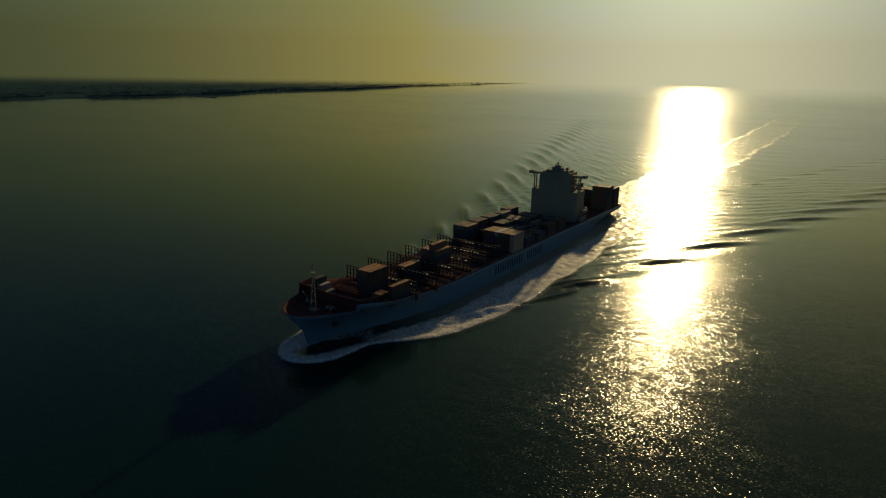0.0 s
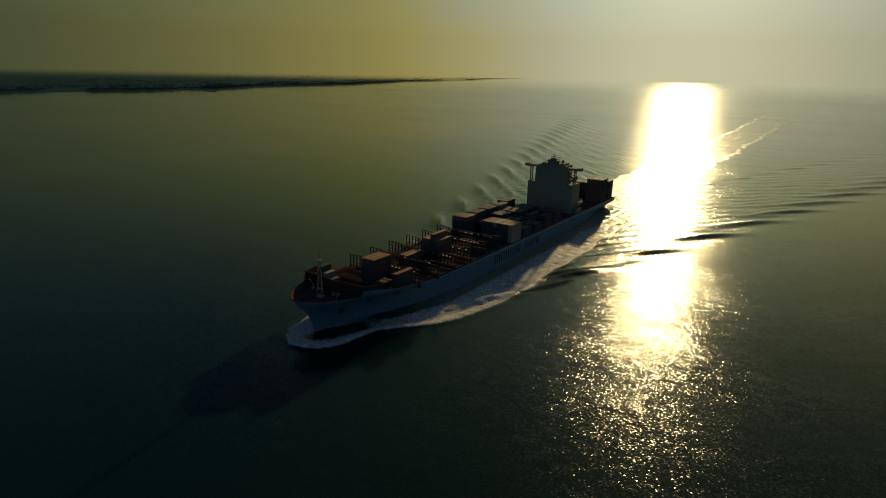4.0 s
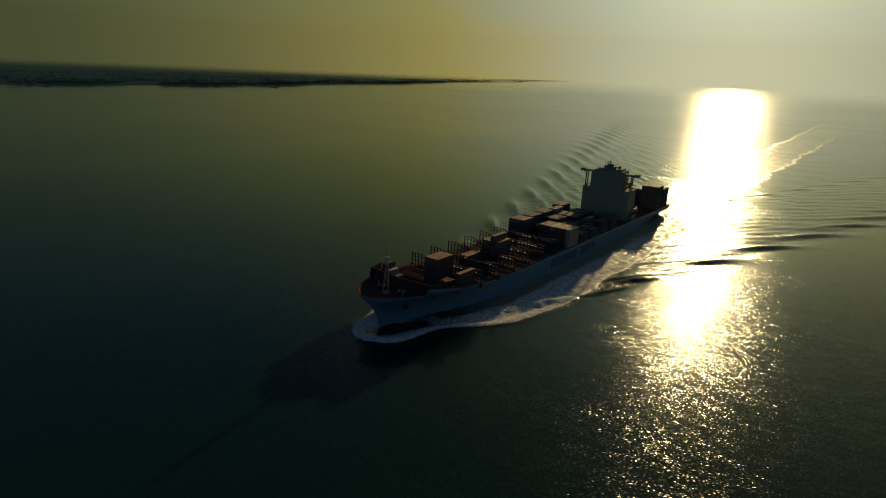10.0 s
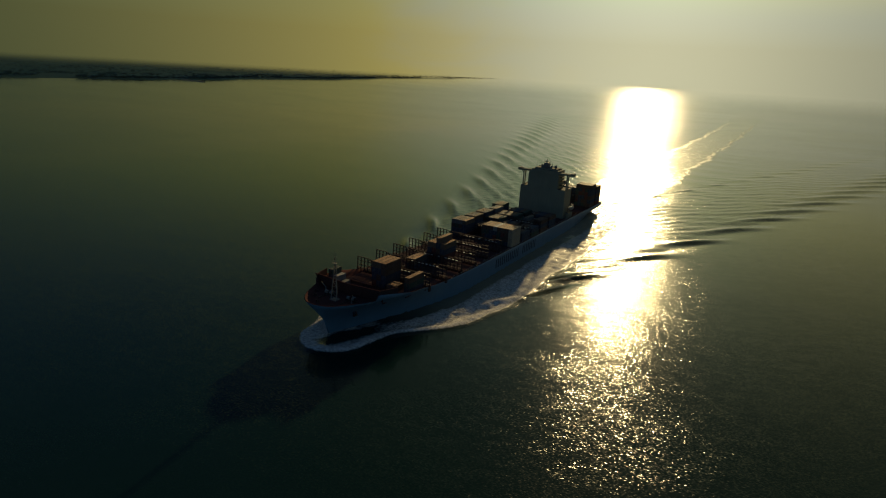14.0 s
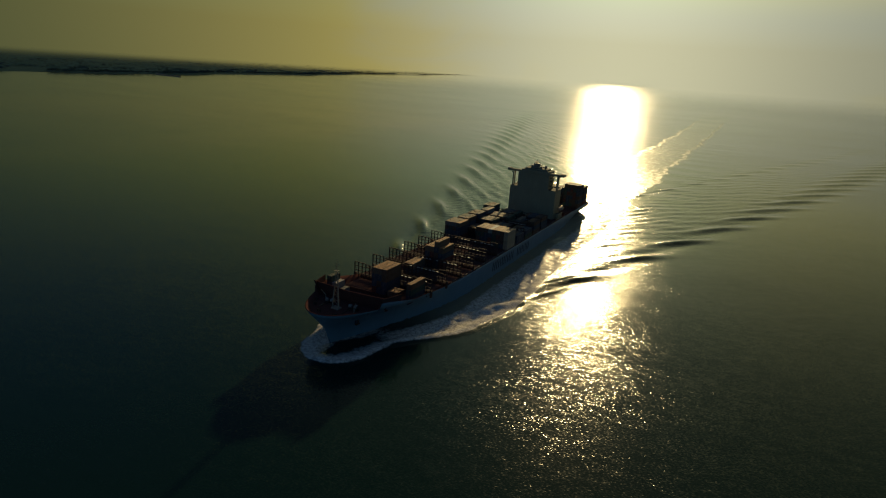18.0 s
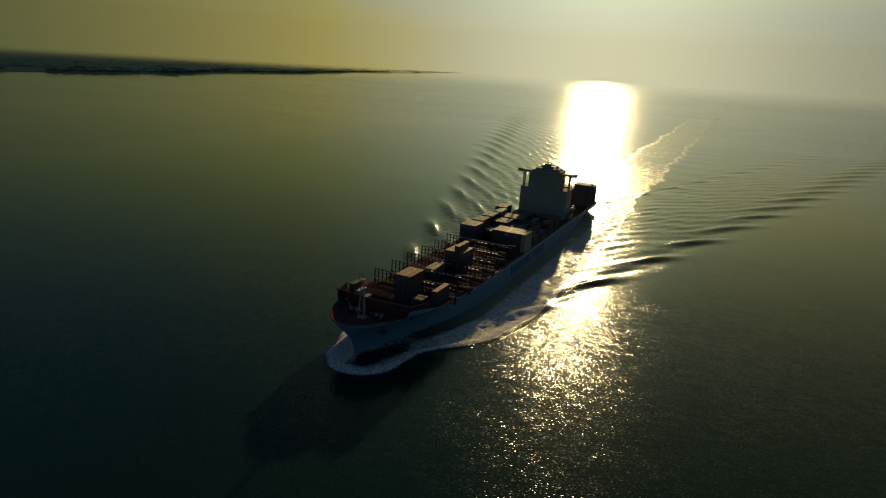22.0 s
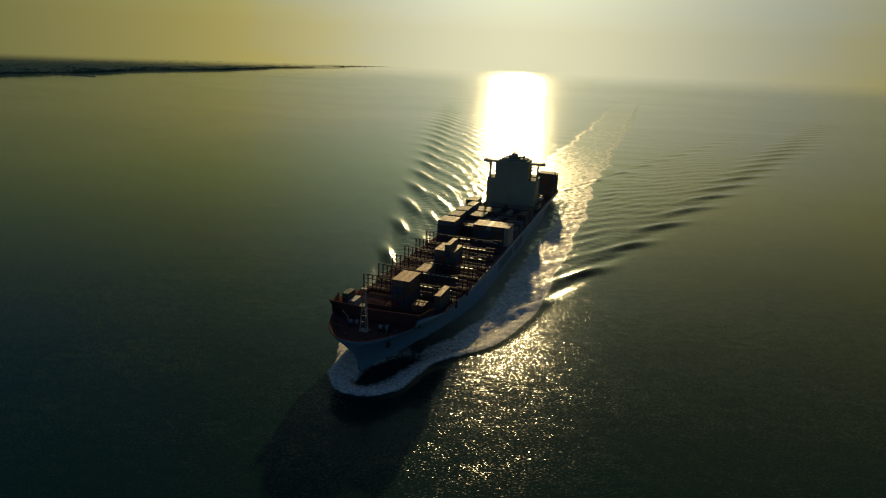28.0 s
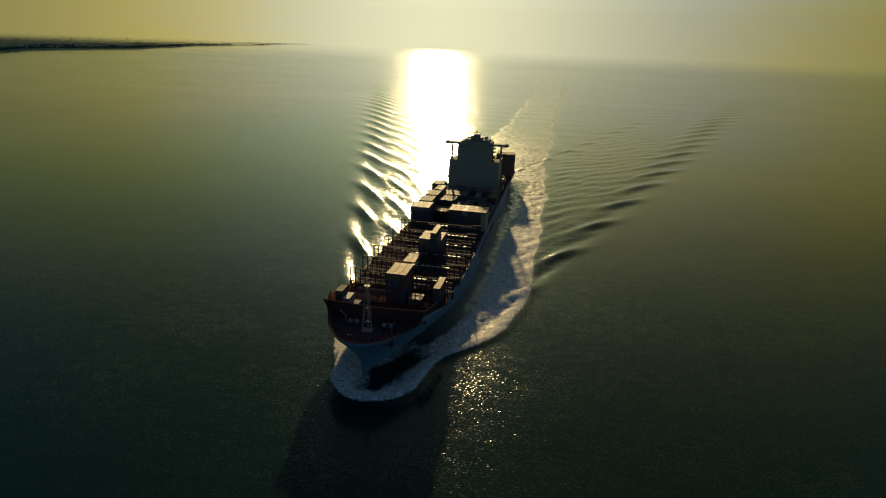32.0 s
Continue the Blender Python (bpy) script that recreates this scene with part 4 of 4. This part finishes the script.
    part("pedestal", bar(fresh(), (5.9, y0 + 4.5, 44.5), (5.9, y0 + 4.5, 45.2), 0.4, 8), M_GREY, mast)
    # funnel abaft the house
    bm = fresh()
    block(bm, -7.0, y1 - 0.02, DECK, 7.0, y1 + 5.6, 36.0, 0.6)
    fun = part("funnel", bm, M_FUNNEL, ship, "pale blue funnel casing abaft the deckhouse")
    for x in (-2.6, 0.0, 2.6):
        part("exhaust", bar(fresh(), (x, y1 + 2.8, 35.9), (x, y1 + 3.2, 38.0), 0.6, 10), M_BLACK, fun)



def build_lifeboat(s):
    """A closed boat on its davits beside the house."""
    y, z, x = 243.5, 17.2, s * 19.3
    bm = fresh()
    rings = []
    for k in range(9):
        u = k / 8 * 2 - 1
        w, d = 1.55 * (1 - abs(u) ** 2.6) + 0.05, 1.5 * (1 - 0.45 * abs(u) ** 2)
        rings.append([bm.verts.new((x + w * math.cos(a), y + 4.3 * u, z + d * math.sin(a) * (1.0 if math.sin(a) < 0 else 0.8))) for a in [2 * math.pi * j / 10 for j in range(10)]])
    for a, b in zip(rings, rings[1:]):
        for j in range(10):
            bm.faces.new((a[j], a[(j + 1) % 10], b[(j + 1) % 10], b[j])).smooth = True
    bm.faces.new(rings[0])
    bm.faces.new(rings[-1][::-1])
    bmesh.ops.recalc_face_normals(bm, faces=bm.faces)
    boat = part("lifeboat", bm, M_BOAT, ship, "pale closed lifeboat on its davits beside the deckhouse")
    part("wheelhouse", block(fresh(), x - 0.6, y + 1.6, z + 1.0, x + 0.6, y + 3.0, z + 1.8, 0.12), M_BOAT, boat)
    part("rubbing_strake", block(fresh(), x - 1.62, y - 2.6, z - 0.08, x + 1.62, y + 2.6, z + 0.10, 0.05), M_BLACK, boat)
    for dy in (-3.0, 3.0):
        bm = bar(fresh(), (s * 18.2, y + dy, DECK), (s * 18.0, y + dy, z + 2.4), 0.28, 6)
        bar(bm, (s * 18.0, y + dy, z + 2.4), (x, y + dy, z + 2.9), 0.22, 6)
        bar(bm, (x, y + dy, z + 2.9), (x, y + dy, z + 0.6), 0.06, 4)
        part("davit", bm, M_MAST, boat)


build_house()
build_lifeboat(1)
build_lifeboat(-1)


# ---- containers ----
def container_mesh(length, h):
    """A ribbed steel box: corrugated walls between corner posts, a ribbed roof, castings at the corners."""
    w = 2.438
    bm = fresh()
    n = int(length / 0.55)
    for s in (0, 1):
        x_out, x_in = (0.03, 0.09) if s == 0 else (w - 0.03, w - 0.09)
        prev = None
        for k in range(2 * n + 1):
            y = 0.12 + (length - 0.24) * k / (2 * n)
            x = x_out if (k // 1) % 2 == 0 else x_in
            cur = (bm.verts.new((x, y, 0.12)), bm.verts.new((x, y, h - 0.1)))
            if prev:
                bm.faces.new((prev[0], cur[0], cur[1], prev[1]) if s else (cur[0], prev[0], prev[1], cur[1]))
            prev = cur
    block(bm, 0.05, 0.04, 0.1, w - 0.05, 0.12, h - 0.08)
    block(bm, 0.05, length - 0.12, 0.1, w - 0.05, length - 0.04, h - 0.08)
    for x in (0, w - 0.14):
        for y in (0, length - 0.14):
            block(bm, x, y, 0, x + 0.14, y + 0.14, h)
        block(bm, x, 0.1, 0, x + 0.14, length - 0.1, 0.14)
        block(bm, x, 0.1, h - 0.12, x + 0.14, length - 0.1, h - 0.02)
    return bm


def roof_mesh(length, h):
    w = 2.438
    bm = fresh()
    block(bm, 0.1, 0.1, h - 0.09, w - 0.1, length - 0.1, h - 0.05)
    for k in range(int(length / 0.6)):
        y = 0.3 + k * (length - 0.6) / max(1, int(length / 0.6) - 1)
        block(bm, 0.2, y - 0.12, h - 0.06, w - 0.2, y + 0.12, h - 0.02)
    return bm


PATTERNS = {}
CARGO = []


def container(paint, x, y, z, length=BAY, h=2.59):
    key = (paint, length, h)
    if key not in PATTERNS:
        mat, word = PAINTS[paint]
        body = part("shipping_container", container_mesh(length, h), mat)
        size = ("tall " if h > 2.7 else "") + ("forty-foot" if length > 8 else "twenty-foot")
        tagged(body, f"{word} corrugated {size} steel container stacked on the deck", "container", "containers on the ship")
        part("roof", roof_mesh(length, h), LIT_ROOFS.get(paint, mat), body)
        for k in (0, 1):
            bm = fresh()
            x0 = 0.16 + k * 1.07
            block(bm, x0, -0.01, 0.2, x0 + 1.05, 0.04, h - 0.14)
            for dx in (0.3, 0.75):
                bar(bm, (x0 + dx, -0.04, 0.2), (x0 + dx, -0.04, h - 0.14), 0.03, 4)
            part("door", bm, mat, body)
        PATTERNS[key] = body
        ob = body
        ob.matrix_basis = pose(x, y, z)
    else:
        ob = copy_thing(PATTERNS[key], pose(x, y, z))
    CARGO.append((ob, (x, y, z)))
    return ob


PITCH, TIER = 2.5, 2.6
rng = random.Random(11)
DULL = ["blue", "umber", "blue", "red", "blue", "umber", "green", "blue"]


def stack(x, y, tiers, top=None, length=BAY, h=2.59, all_alike=False):
    for k in range(tiers):
        paint = top if top and (all_alike or k == tiers - 1) else rng.choice(DULL)
        container(paint, x + 0.03, y, HATCH + 0.08 + k * (h + 0.01), length, h)


# foremost bay and the first stacks
HI = 2.9
stack(-14.4, 19.7, 2, "white", 6.06)
stack(-17.0, 19.7, 3, "green", 6.06)
stack(-11.8, 19.7, 1, "grey", 6.06)
stack(-2.1, FORE_BAYS[0], 4, "tan", h=HI)
stack(0.4, FORE_BAYS[0], 4, "tan", h=HI)
stack(2.9, FORE_BAYS[0], 4, "brown", h=HI)
stack(6.4, FORE_BAYS[0] - 0.5, 1, "tan", 6.06)
stack(8.9, FORE_BAYS[0] - 0.5, 1, "brown", 6.06)
stack(15.6, FORE_BAYS[0], 3, "brown")
stack(-3.8, FORE_BAYS[2], 2, "brown", h=HI)
stack(-1.3, FORE_BAYS[2], 2, "tan", h=HI)
for x, n, c in ((-0.8, 4, "tan"), (1.7, 4, "tan"), (4.2, 5, "tan"), (6.7, 4, "tan")):
    stack(x, FORE_BAYS[3], n, c, h=HI)
# the wall of boxes amidships
for k, c in enumerate(("pale", "pale", "pale", "tan")):
    stack(-19.4 + PITCH * k, MID_BAYS[0], 4, c)
for k, c in enumerate(("brown", "brown", "brown", "white", "brown", "tan", "brown", "cream")):
    stack(1.2 + PITCH * k, MID_BAYS[0], 4, c, all_alike=c == "cream")
# before the house
HEIGHTS = {148.8: (0, 4, 4, 4, 2, 2, 2, 2, 2, 2, 1, 2, 2, 1, 2, 2, 2), 163.8: (0, 4, 4, 4, 3, 3, 3, 3, 2, 2, 2, 2, 1, 2, 2, 2, 2),
           178.8: (0, 0, 4, 4, 3, 3, 3, 3, 3, 3, 2, 2, 3, 2, 2, 3, 3), 193.8: (4, 4, 4, 0, 0, 3, 3, 3, 3, 3, 1, 2, 3, 3, 3, 3, 3)}
for y, row in HEIGHTS.items():
    for k, n in enumerate(row):
        stack(-21.2 + PITCH * k, y, n, rng.choice(("umber", "blue", "green", "umber", "blue", "pale")))
# astern
for k in range(17):
    stack(-21.2 + PITCH * k, AFT_BAYS[2], 5 if k > 11 or k in (3, 4) else 4, rng.choice(("umber", "blue")), h=HI)
for k in range(12, 17):
    stack(-21.2 + PITCH * k, AFT_BAYS[1], 6, "umber", h=HI)


# ---- what moves ----
def motions():
    times = [0.0, 4.0, 8.0, 12.0, 16.0, 20.0, 24.0, 28.0, 32.0]
    walk(ship, [(t, ship_pose(t)) for t in times])
    walk(wake, [(t, drift(t)) for t in times])
    for ob, (x, y, z) in CARGO:
        walk(ob, [(t, ship_pose(t) @ pose(x, y, z)) for t in times])


motions()
